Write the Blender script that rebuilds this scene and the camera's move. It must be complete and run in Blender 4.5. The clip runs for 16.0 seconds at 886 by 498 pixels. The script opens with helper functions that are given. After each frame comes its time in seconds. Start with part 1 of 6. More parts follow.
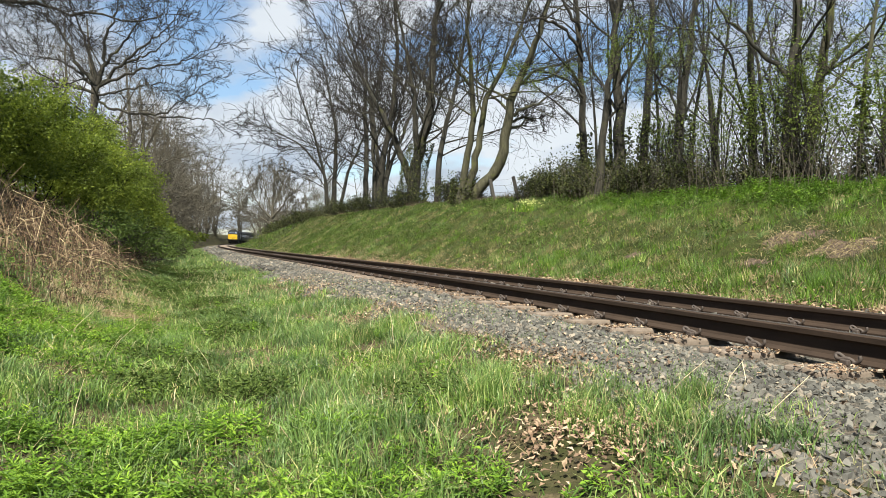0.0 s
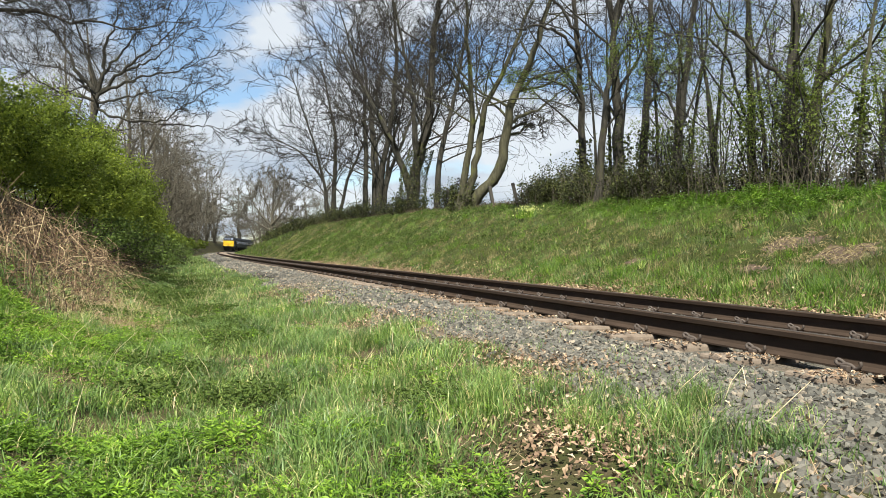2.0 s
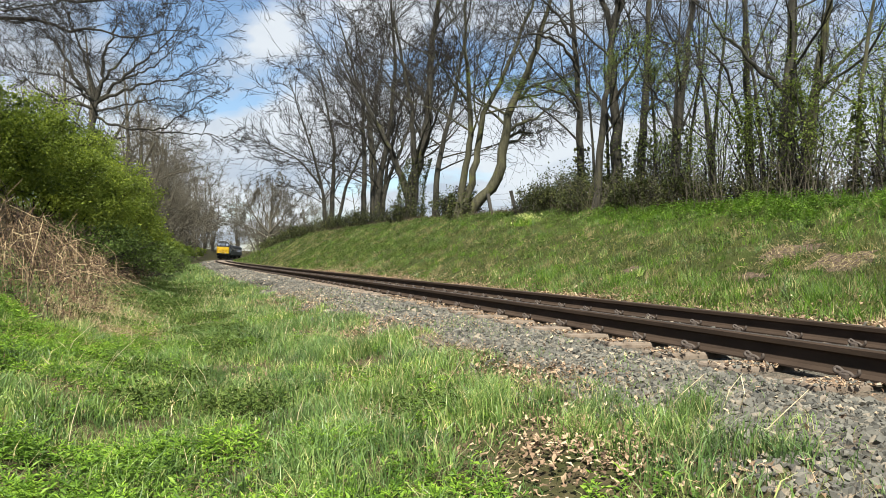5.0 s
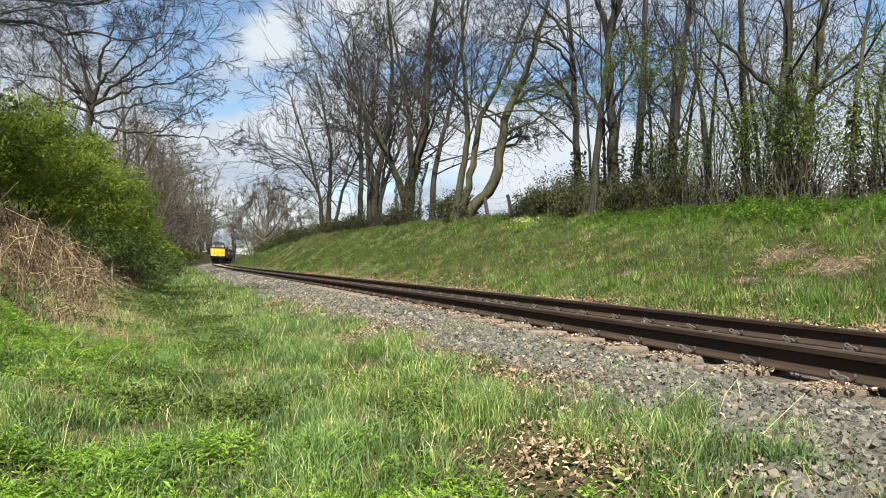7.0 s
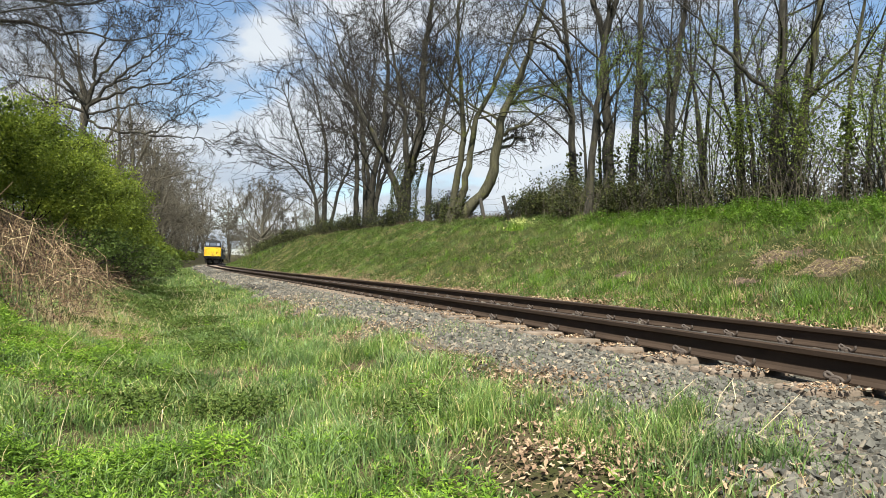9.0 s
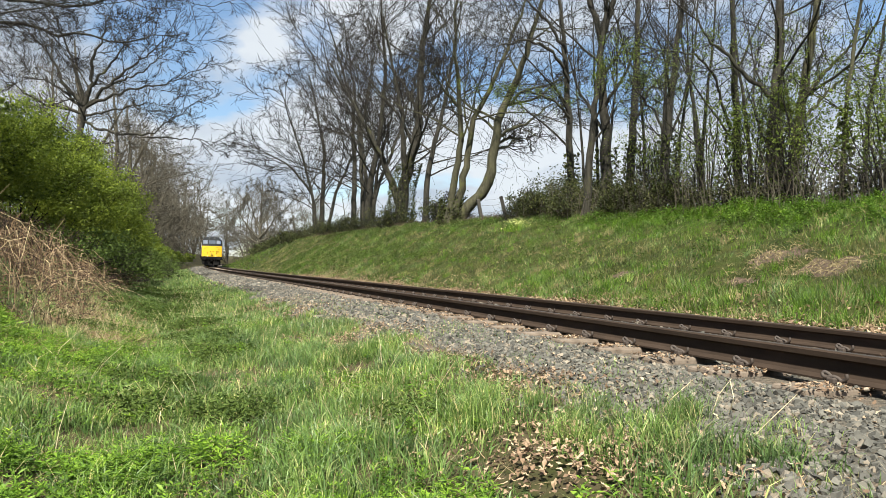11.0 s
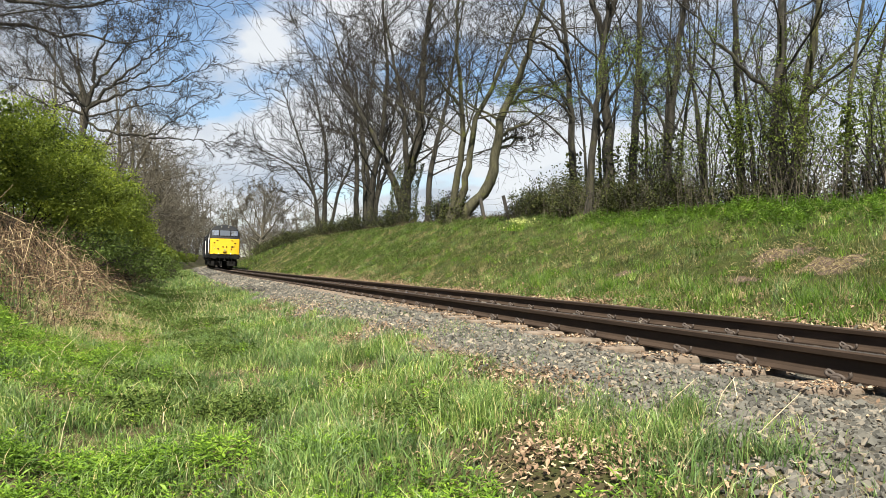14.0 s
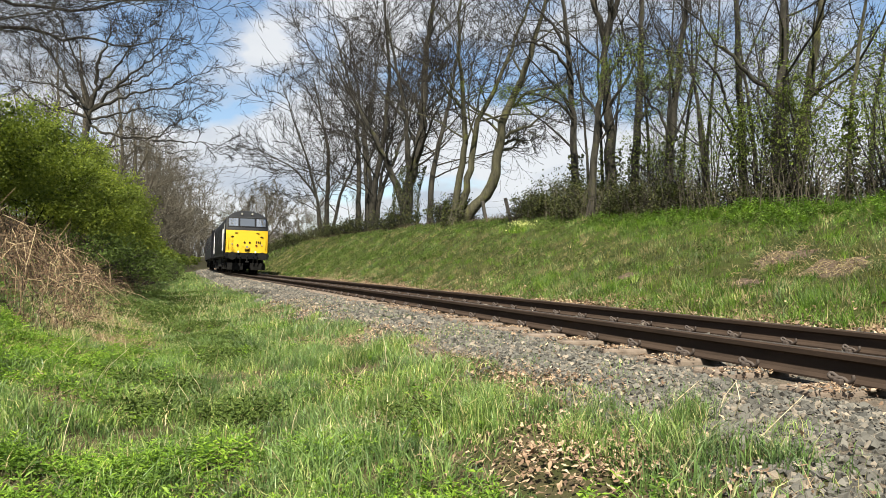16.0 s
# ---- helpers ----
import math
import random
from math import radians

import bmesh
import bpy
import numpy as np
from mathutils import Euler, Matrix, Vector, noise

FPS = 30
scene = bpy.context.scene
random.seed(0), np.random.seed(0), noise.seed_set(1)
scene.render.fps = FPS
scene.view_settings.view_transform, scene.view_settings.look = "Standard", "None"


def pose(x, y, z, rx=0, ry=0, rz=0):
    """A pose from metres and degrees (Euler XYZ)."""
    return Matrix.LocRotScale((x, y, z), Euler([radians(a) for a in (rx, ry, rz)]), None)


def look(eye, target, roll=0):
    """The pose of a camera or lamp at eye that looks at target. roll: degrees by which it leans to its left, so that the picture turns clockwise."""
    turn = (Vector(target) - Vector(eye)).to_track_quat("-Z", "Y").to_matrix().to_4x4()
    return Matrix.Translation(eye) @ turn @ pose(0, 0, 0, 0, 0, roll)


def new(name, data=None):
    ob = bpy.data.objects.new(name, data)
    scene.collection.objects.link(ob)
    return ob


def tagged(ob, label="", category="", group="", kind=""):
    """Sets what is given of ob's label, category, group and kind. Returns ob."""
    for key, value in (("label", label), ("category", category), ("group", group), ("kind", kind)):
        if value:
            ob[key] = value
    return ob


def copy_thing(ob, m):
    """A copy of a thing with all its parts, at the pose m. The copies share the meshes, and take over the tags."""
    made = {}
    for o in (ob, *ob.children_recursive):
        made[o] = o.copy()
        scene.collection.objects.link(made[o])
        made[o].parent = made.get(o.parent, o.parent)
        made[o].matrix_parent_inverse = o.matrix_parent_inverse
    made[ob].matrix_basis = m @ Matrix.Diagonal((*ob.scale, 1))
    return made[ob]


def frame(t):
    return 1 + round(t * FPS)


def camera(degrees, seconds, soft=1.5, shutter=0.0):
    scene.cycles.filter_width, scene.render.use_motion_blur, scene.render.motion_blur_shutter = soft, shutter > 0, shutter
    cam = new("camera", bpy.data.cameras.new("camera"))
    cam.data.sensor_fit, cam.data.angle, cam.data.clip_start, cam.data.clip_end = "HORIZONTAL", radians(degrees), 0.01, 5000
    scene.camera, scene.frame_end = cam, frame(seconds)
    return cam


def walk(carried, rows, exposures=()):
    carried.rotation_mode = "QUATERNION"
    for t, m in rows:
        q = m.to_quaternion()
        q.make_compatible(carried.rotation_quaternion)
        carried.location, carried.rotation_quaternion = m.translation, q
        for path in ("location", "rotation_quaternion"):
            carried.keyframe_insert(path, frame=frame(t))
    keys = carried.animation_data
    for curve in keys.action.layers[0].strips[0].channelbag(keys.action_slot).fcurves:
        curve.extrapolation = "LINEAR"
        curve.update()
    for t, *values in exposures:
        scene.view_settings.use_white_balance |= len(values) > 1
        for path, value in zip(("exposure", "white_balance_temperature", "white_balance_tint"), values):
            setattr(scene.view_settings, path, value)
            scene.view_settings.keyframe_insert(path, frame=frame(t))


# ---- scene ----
EYE = 0.476
cam = camera(61.9, 16.0, soft=0.4)
PATH = [
    (0, pose(0, 0, EYE, 89.530, -0.245, 0.563)),
    (0.5, pose(0, 0, EYE, 89.671, -0.240, 0.551)),
    (1, pose(0, 0, EYE, 89.804, -0.176, 0.543)),
    (1.5, pose(0, 0, EYE, 89.928, -0.121, 0.543)),
    (2, pose(0, 0, EYE, 90.045, -0.113, 0.537)),
    (2.5, pose(0, 0, EYE, 90.171, -0.096, 0.532)),
    (3, pose(0, 0, EYE, 90.280, -0.094, 0.531)),
    (3.5, pose(0, 0, EYE, 90.402, -0.085, 0.538)),
    (4, pose(0, 0, EYE, 90.478, -0.091, 0.511)),
    (6.5, pose(0, 0, EYE, 90.895, -0.192, 0.208)),
    (7, pose(0, 0, EYE, 90.936, -0.219, 0.143)),
    (7.5, pose(0, 0, EYE, 90.955, -0.232, 0.063)),
    (8, pose(0, 0, EYE, 90.979, -0.245, -0.010)),
    (8.5, pose(0, 0, EYE, 90.985, -0.270, -0.103)),
    (9, pose(0, 0, EYE, 91.008, -0.261, -0.193)),
    (11.5, pose(0, 0, EYE, 91.076, -0.093, -0.366)),
    (12, pose(0, 0, EYE, 91.078, -0.071, -0.336)),
    (12.5, pose(0, 0, EYE, 91.076, -0.073, -0.291)),
    (13, pose(0, 0, EYE, 91.050, -0.012, -0.236)),
    (13.5, pose(0, 0, EYE, 91.042, 0.060, -0.212)),
    (14, pose(0, 0, EYE, 91.034, 0.083, -0.159)),
    (14.5, pose(0, 0, EYE, 91.040, 0.121, -0.118)),
    (15, pose(0, 0, EYE, 91.082, 0.135, -0.064)),
    (15.5, pose(0, 0, EYE, 91.141, 0.112, -0.013)),
    (16, pose(0, 0, EYE, 91.224, 0.106, 0.002)),
]
walk(cam, PATH, exposures=[(0, 1.33, 6350, 6), (9, 1.33, 6350, 6), (13, 1.33, 6350, 6), (14.5, 1.41, 6650, 8), (16, 1.33, 6600, 8)])

# ---- light: broken cloud with hazy sun from behind the viewpoint ----
SUN_EL, SUN_AZ = radians(54), radians(188)      # azimuth from +y towards +x
world = bpy.data.worlds.new("sky")
scene.world = world
world.use_nodes = True


def sky_nodes():
    nt = world.node_tree
    nt.nodes.clear()
    out = nt.nodes.new("ShaderNodeOutputWorld")
    bg = nt.nodes.new("ShaderNodeBackground")
    bg.inputs["Strength"].default_value = 0.064
    sky = nt.nodes.new("ShaderNodeTexSky")
    sky.sky_type, sky.sun_disc = "NISHITA", False
    sky.sun_elevation, sky.sun_rotation = SUN_EL, SUN_AZ
    sky.air_density, sky.dust_density, sky.ozone_density = 1.0, 0.6, 1.6
    co = nt.nodes.new("ShaderNodeTexCoord")
    sep = nt.nodes.new("ShaderNodeSeparateXYZ")
    nt.links.new(co.outputs["Generated"], sep.inputs[0])
    # flatten the dome so that clouds bunch towards the horizon
    zz = nt.nodes.new("ShaderNodeMath"); zz.operation = "MULTIPLY_ADD"
    zz.inputs[1].default_value, zz.inputs[2].default_value = 1.0, 0.32
    nt.links.new(sep.outputs["Z"], zz.inputs[0])
    dx = nt.nodes.new("ShaderNodeMath"); dx.operation = "DIVIDE"
    dy = nt.nodes.new("ShaderNodeMath"); dy.operation = "DIVIDE"
    nt.links.new(sep.outputs["X"], dx.inputs[0]); nt.links.new(zz.outputs[0], dx.inputs[1])
    nt.links.new(sep.outputs["Y"], dy.inputs[0]); nt.links.new(zz.outputs[0], dy.inputs[1])
    com = nt.nodes.new("ShaderNodeCombineXYZ")
    nt.links.new(dx.outputs[0], com.inputs[0]); nt.links.new(dy.outputs[0], com.inputs[1])
    com.inputs[2].default_value = CLOUD_SEED

    def noise_tex(scale, detail, rough):
        n = nt.nodes.new("ShaderNodeTexNoise")
        n.inputs["Scale"].default_value, n.inputs["Detail"].default_value, n.inputs["Roughness"].default_value = scale, detail, rough
        nt.links.new(com.outputs[0], n.inputs["Vector"])
        return n
    big, grey = noise_tex(1.6, 8, 0.55), noise_tex(2.1, 5, 0.5)
    ramp = nt.nodes.new("ShaderNodeValToRGB")
    ramp.color_ramp.elements[0].position, ramp.color_ramp.elements[1].position = 0.42, 0.50
    low = nt.nodes.new("ShaderNodeMapRange")          # more cloud towards the horizon
    low.inputs["From Min"].default_value, low.inputs["From Max"].default_value = 0.08, 0.34
    low.inputs["To Min"].default_value, low.inputs["To Max"].default_value = 0.05, -0.06
    nt.links.new(sep.outputs["Z"], low.inputs["Value"])
    cover = nt.nodes.new("ShaderNodeMath"); cover.operation = "ADD"
    nt.links.new(big.outputs["Fac"], cover.inputs[0]); nt.links.new(low.outputs[0], cover.inputs[1])
    east = nt.nodes.new("ShaderNodeMapRange")         # a clear gap in the west, a cloud bank east of it
    east.inputs["From Min"].default_value, east.inputs["From Max"].default_value = -0.55, -0.25
    east.inputs["To Min"].default_value, east.inputs["To Max"].default_value = -0.035, 0.022
    nt.links.new(dx.outputs[0], east.inputs["Value"])
    bank = nt.nodes.new("ShaderNodeMath"); bank.operation = "ADD"
    nt.links.new(cover.outputs[0], bank.inputs[0]); nt.links.new(east.outputs[0], bank.inputs[1])
    nt.links.new(bank.outputs[0], ramp.inputs[0])
    tone = nt.nodes.new("ShaderNodeValToRGB")
    tone.color_ramp.elements[0].position, tone.color_ramp.elements[1].position = 0.36, 0.56
    tone.color_ramp.elements[0].color, tone.color_ramp.elements[1].color = (3.1, 3.5, 4.2, 1), (5.25, 5.4, 5.7, 1)
    nt.links.new(grey.outputs["Fac"], tone.inputs[0])
    mix = nt.nodes.new("ShaderNodeMix"); mix.data_type = "RGBA"
    soft = nt.nodes.new("ShaderNodeMath"); soft.operation = "MULTIPLY"; soft.inputs[1].default_value = 0.95
    nt.links.new(ramp.outputs[0], soft.inputs[0])
    nt.links.new(soft.outputs[0], mix.inputs[0])
    nt.links.new(sky.outputs[0], mix.inputs[6]); nt.links.new(tone.outputs[0], mix.inputs[7])
    nt.links.new(mix.outputs[2], bg.inputs["Color"])
    nt.links.new(bg.outputs[0], out.inputs["Surface"])


CLOUD_SEED = 1.3
sky_nodes()
sun = new("sun", bpy.data.lights.new("sun", "SUN"))
sun.data.energy, sun.data.angle, sun.data.color = 5.0, radians(0.8), (1.0, 0.94, 0.82)
sun.matrix_world = look((math.sin(SUN_AZ) * math.cos(SUN_EL) * 50, math.cos(SUN_AZ) * math.cos(SUN_EL) * 50, math.sin(SUN_EL) * 50), (0, 0, 0))

# ---- materials ----


class Nodes:
    """A node material with a Principled shader and a few short ways to feed it."""

    def __init__(self, name, rough=0.8, metal=0.0, spec=0.5):
        self.mat = bpy.data.materials.new(name)
        self.mat.use_nodes = True
        self.nt = self.mat.node_tree
        self.bsdf = self.nt.nodes["Principled BSDF"]
        self.out = self.nt.nodes["Material Output"]
        self.bsdf.inputs["Roughness"].default_value = rough
        self.bsdf.inputs["Metallic"].default_value = metal
        self.bsdf.inputs["Specular IOR Level"].default_value = spec

    def node(self, kind, **values):
        n = self.nt.nodes.new(kind)
        for k, v in values.items():
            n.inputs[k].default_value = v
        return n

    def link(self, a, b):
        self.nt.links.new(a, b)

    def coords(self):
        return self.node("ShaderNodeTexCoord").outputs["Object"]

    def noise(self, scale, detail=4.0, rough=0.55, stretch=None):
        n = self.node("ShaderNodeTexNoise", Scale=scale, Detail=detail, Roughness=rough)
        src = self.coords()
        if stretch:
            m = self.node("ShaderNodeMapping", Scale=stretch)
            self.link(src, m.inputs["Vector"])
            src = m.outputs[0]
        self.link(src, n.inputs["Vector"])
        return n.outputs["Fac"]

    def ramp(self, fac, stops):
        r = self.node("ShaderNodeValToRGB")
        els = r.color_ramp.elements
        while len(els) < len(stops):
            els.new(0.5)
        for e, (p, c) in zip(els, stops):
            e.position, e.color = p, (*c, 1)
        self.link(fac, r.inputs[0])
        return r.outputs[0]

    def mix(self, fac, a, b, blend="MIX"):
        m = self.node("ShaderNodeMix")
        m.data_type, m.blend_type = "RGBA", blend
        if isinstance(fac, float):
            m.inputs[0].default_value = fac
        else:
            self.link(fac, m.inputs[0])
        for i, v in ((6, a), (7, b)):
            if isinstance(v, tuple):
                m.inputs[i].default_value = (*v, 1)
            else:
                self.link(v, m.inputs[i])
        return m.outputs[2]

    def island(self):
        return self.node("ShaderNodeNewGeometry").outputs["Random Per Island"]

    def each(self):
        return self.node("ShaderNodeObjectInfo").outputs["Random"]

    def colour(self, c):
        self.link(c, self.bsdf.inputs["Base Color"])

    def bump(self, h, strength=0.4, dist=0.01):
        b = self.node("ShaderNodeBump", Strength=strength, Distance=dist)
        self.link(h, b.inputs["Height"])
        self.link(b.outputs[0], self.bsdf.inputs["Normal"])

    def thin(self, colour, amount):
        """Lets light through, as a leaf does."""
        t = self.node("ShaderNodeBsdfTranslucent")
        self.link(colour, t.inputs["Color"])
        m = self.node("ShaderNodeMixShader", Fac=amount)
        self.link(self.bsdf.outputs[0], m.inputs[1])
        self.link(t.outputs[0], m.inputs[2])
        self.link(m.outputs[0], self.out.inputs["Surface"])


def leafy(name, stops, patch=None, rough=0.55, through_light=0.35, patch_scale=1.2, mottle=0.0, gloss=0.45):
    n = Nodes(name, rough, spec=gloss)
    c = n.ramp(n.island(), stops)
    if patch:
        f = n.ramp(n.noise(patch_scale, 3), [(0.42, (0, 0, 0)), (0.62, (1, 1, 1))])
        c = n.mix(f, c, n.mix(0.6, c, patch))
    if mottle:
        tone = n.ramp(n.noise(mottle, 5, 0.65), [(0.36, (0.42, 0.46, 0.5)), (0.5, (0.95, 0.95, 0.95)), (0.64, (1.5, 1.4, 1.25))])
        c = n.mix(1.0, c, tone, "MULTIPLY")
    n.colour(c)
    n.thin(c, through_light)
    return n.mat


def bark(name, dark, light, moss=None, moss_from=0.5):
    n = Nodes(name, 0.9, spec=0.2)
    g = n.noise(9, 6, 0.65, (1, 1, 0.25))
    c = n.ramp(g, [(0.3, dark), (0.7, light)])
    if moss:
        f = n.ramp(n.noise(1.6, 5, 0.6), [(moss_from, (0, 0, 0)), (moss_from + 0.15, (1, 1, 1))])
        c = n.mix(f, c, moss)
    n.colour(c)
    n.bump(g, 0.6, 0.02)
    return n.mat


M_BARK = bark("grey_bark", (0.014, 0.0125, 0.010), (0.054, 0.049, 0.038), (0.05, 0.05, 0.018), 0.58)
M_BARK_MOSS = bark("mossy_bark", (0.022, 0.021, 0.013), (0.075, 0.07, 0.042), (0.075, 0.078, 0.02), 0.56)
M_TWIG = bark("twig_bark", (0.010, 0.0085, 0.007), (0.030, 0.0255, 0.020))
# far trees: distance haze is put into this paler bark colour
M_TWIG_HAZE = bark("haze_pale_twig_bark", (0.05, 0.044, 0.033), (0.105, 0.093, 0.07))
M_TWIG_BROWN = bark("brown_twig_bark", (0.042, 0.036, 0.027), (0.10, 0.088, 0.064))
M_IVY = leafy("ivy_leaf", [(0, (0.020, 0.025, 0.007)), (0.6, (0.042, 0.051, 0.013)), (1, (0.085, 0.088, 0.024))], rough=0.65, through_light=0.15, gloss=0.2)
M_SPRING = leafy("spring_leaf", [(0, (0.055, 0.08, 0.011)), (0.5, (0.105, 0.145, 0.02)), (1, (0.175, 0.215, 0.036))], through_light=0.45, gloss=0.25)
M_HEDGE = leafy("hawthorn_leaf", [(0, (0.095, 0.134, 0.015)), (0.5, (0.160, 0.212, 0.022)), (1, (0.235, 0.292, 0.038))], (0.11, 0.14, 0.025), through_light=0.5, patch_scale=0.9, mottle=1.2, gloss=0.25)
M_GRASS = leafy("grass_blade", [(0, (0.04, 0.078, 0.016)), (0.35, (0.112, 0.193, 0.038)), (0.72, (0.175, 0.268, 0.062)), (0.88, (0.29, 0.34, 0.12)), (1, (0.52, 0.43, 0.23))], (0.108, 0.18, 0.06), rough=0.42, through_light=0.22, mottle=2.6)
M_GRASS_BRIGHT = leafy("lush_leaf", [(0, (0.06, 0.12, 0.012)), (0.5, (0.125, 0.23, 0.019)), (1, (0.215, 0.33, 0.038))], rough=0.55, through_light=0.35, mottle=3.0, gloss=0.25)
M_BANK_TOP = leafy("bank_top_blade", [(0, (0.042, 0.092, 0.009)), (0.5, (0.088, 0.17, 0.016)), (1, (0.16, 0.26, 0.032))], rough=0.55, through_light=0.35, mottle=2.4, gloss=0.25)
M_GRASS_DRY = leafy("dry_grass_blade", [(0, (0.028, 0.042, 0.010)), (0.45, (0.068, 0.096, 0.020)), (0.85, (0.145, 0.165, 0.045)), (1, (0.32, 0.27, 0.13))], (0.10, 0.10, 0.035), through_light=0.3, patch_scale=0.7, mottle=3.2)
M_ROUGH = leafy("rough_grass_blade", [(0, (0.026, 0.045, 0.009)), (0.5, (0.055, 0.088, 0.016)), (0.9, (0.10, 0.13, 0.028)), (1, (0.2, 0.17, 0.08))], (0.07, 0.075, 0.024), through_light=0.25, patch_scale=0.5, mottle=1.4, gloss=0.25)
M_WEED = leafy("dark_weed_leaf", [(0, (0.036, 0.06, 0.011)), (1, (0.095, 0.135, 0.026))], rough=0.7, through_light=0.25, gloss=0.2)
M_STRAW = leafy("straw", [(0, (0.42, 0.34, 0.19)), (1, (0.60, 0.52, 0.34))], rough=0.6, through_light=0.2)
M_STRAW_DULL = leafy("dull_straw", [(0, (0.16, 0.13, 0.06)), (1, (0.36, 0.29, 0.15))], rough=0.7, through_light=0.2)
M_BRACKEN = leafy("dead_bracken", [(0, (0.022, 0.013, 0.009)), (0.5, (0.078, 0.045, 0.028)), (1, (0.27, 0.175, 0.10))], rough=0.8, through_light=0.2)
M_LITTER = leafy("dead_oak_leaf", [(0, (0.07, 0.042, 0.025)), (0.4, (0.20, 0.127, 0.077)), (0.8, (0.37, 0.26, 0.165)), (1, (0.50, 0.385, 0.265))], rough=0.75, through_light=0.15)
M_STRAW_PALE = leafy("faded_stem", [(0, (0.14, 0.09, 0.05)), (0.6, (0.30, 0.21, 0.12)), (1, (0.48, 0.38, 0.22))], rough=0.7, through_light=0.15)
M_TRASH = leafy("dark_dead_stem", [(0, (0.03, 0.02, 0.012)), (0.7, (0.07, 0.05, 0.03)), (1, (0.16, 0.115, 0.07))], rough=0.85, through_light=0.1)
M_FLOWER = leafy("yellow_petal", [(0, (0.36, 0.42, 0.10)), (1, (0.60, 0.62, 0.26))], through_light=0.3)


def ground_material():
    n = Nodes("turf_and_soil", 0.95, spec=0.15)
    a = n.ramp(n.noise(0.8, 6), [(0.35, (0.025, 0.03, 0.009)), (0.6, (0.05, 0.052, 0.016)), (0.75, (0.085, 0.07, 0.03))])
    b = n.ramp(n.noise(14, 6, 0.65), [(0.3, (0.022, 0.018, 0.01)), (0.55, (0.075, 0.058, 0.032)), (0.8, (0.17, 0.13, 0.075))])
    n.colour(n.mix(n.ramp(n.noise(5, 5, 0.6), [(0.4, (0, 0, 0)), (0.6, (1, 1, 1))]), a, b))
    n.bump(n.noise(30, 5, 0.7), 0.7, 0.03)
    return n.mat


def ballast_bed_material():
    n = Nodes("ballast_fines", 0.95, spec=0.2)
    g = n.noise(38, 5, 0.7)
    n.colour(n.mix(n.ramp(n.noise(2.2, 4), [(0.45, (0, 0, 0)), (0.65, (1, 1, 1))]),
                   n.ramp(g, [(0.3, (0.05, 0.044, 0.036)), (0.7, (0.17, 0.15, 0.12))]),
                   n.ramp(g, [(0.3, (0.08, 0.06, 0.042)), (0.7, (0.22, 0.165, 0.12))])))
    n.bump(g, 1.0, 0.03)
    return n.mat


def stone_material(name, source):
    n = Nodes(name, 0.85, spec=0.3)
    c = n.ramp(n.island() if source == "island" else n.each(), [(0, (0.042, 0.040, 0.035)), (0.45, (0.092, 0.087, 0.075)), (0.8, (0.148, 0.137, 0.115)), (0.95, (0.21, 0.17, 0.128)), (1, (0.33, 0.275, 0.21))])
    n.colour(n.mix(n.ramp(n.noise(60, 4), [(0.35, (0, 0, 0)), (0.7, (1, 1, 1))]), n.mix(0.35, c, (0.085, 0.08, 0.068)), c))
    n.bump(n.noise(90, 3), 0.4, 0.004)
    return n.mat


def rail_material():
    n = Nodes("rusty_rail_steel", 0.85, 0.0, 0.15)
    g = n.noise(3, 6, 0.6, (1, 1, 6))
    f = n.noise(60, 4, 0.6)
    n.colour(n.mix(f, n.ramp(g, [(0.3, (0.020, 0.0132, 0.0095)), (0.7, (0.056, 0.037, 0.026)), (0.85, (0.10, 0.062, 0.039))]), (0.036, 0.0243, 0.0175)))
    n.bump(f, 0.3, 0.003)
    return n.mat


def plain(name, c, rough=0.6, metal=0.0, grime=0.25, scale=4, spec=0.5):
    n = Nodes(name, rough, metal, spec)
    n.colour(n.mix(n.ramp(n.noise(scale, 6, 0.65), [(0.4, (0, 0, 0)), (0.75, (grime, grime, grime))]), c, tuple(v * 0.4 + 0.02 for v in c)))
    return n.mat


def concrete_material():
    n = Nodes("weathered_concrete", 0.95, spec=0.2)
    c = n.ramp(n.noise(6, 7, 0.65), [(0.3, (0.06, 0.046, 0.036)), (0.52, (0.165, 0.128, 0.10)), (0.78, (0.30, 0.25, 0.205))])
    n.colour(n.mix(n.ramp(n.each(), [(0, (0, 0, 0)), (1, (0.35, 0.35, 0.35))]), c, (0.12, 0.095, 0.07)))
    n.bump(n.noise(50, 5, 0.7), 0.5, 0.006)
    return n.mat


def soil_material():
    n = Nodes("bare_brown_soil", 0.95, spec=0.15)
    g = n.noise(12, 6, 0.7)
    n.colour(n.ramp(g, [(0.3, (0.035, 0.025, 0.018)), (0.55, (0.095, 0.068, 0.05)), (0.75, (0.17, 0.125, 0.09))]))
    n.bump(g, 0.9, 0.04)
    return n.mat


def turf_material():
    n = Nodes("green_turf", 0.95, spec=0.1)
    a = n.ramp(n.noise(1.1, 6), [(0.35, (0.018, 0.027, 0.006)), (0.6, (0.038, 0.05, 0.012)), (0.75, (0.07, 0.07, 0.022))])
    b = n.ramp(n.noise(16, 6, 0.65), [(0.3, (0.014, 0.017, 0.005)), (0.6, (0.05, 0.052, 0.016)), (0.8, (0.12, 0.095, 0.045))])
    n.colour(n.mix(n.ramp(n.noise(5, 5, 0.6), [(0.4, (0, 0, 0)), (0.6, (1, 1, 1))]), a, b))
    n.bump(n.noise(30, 5, 0.7), 0.7, 0.03)
    return n.mat


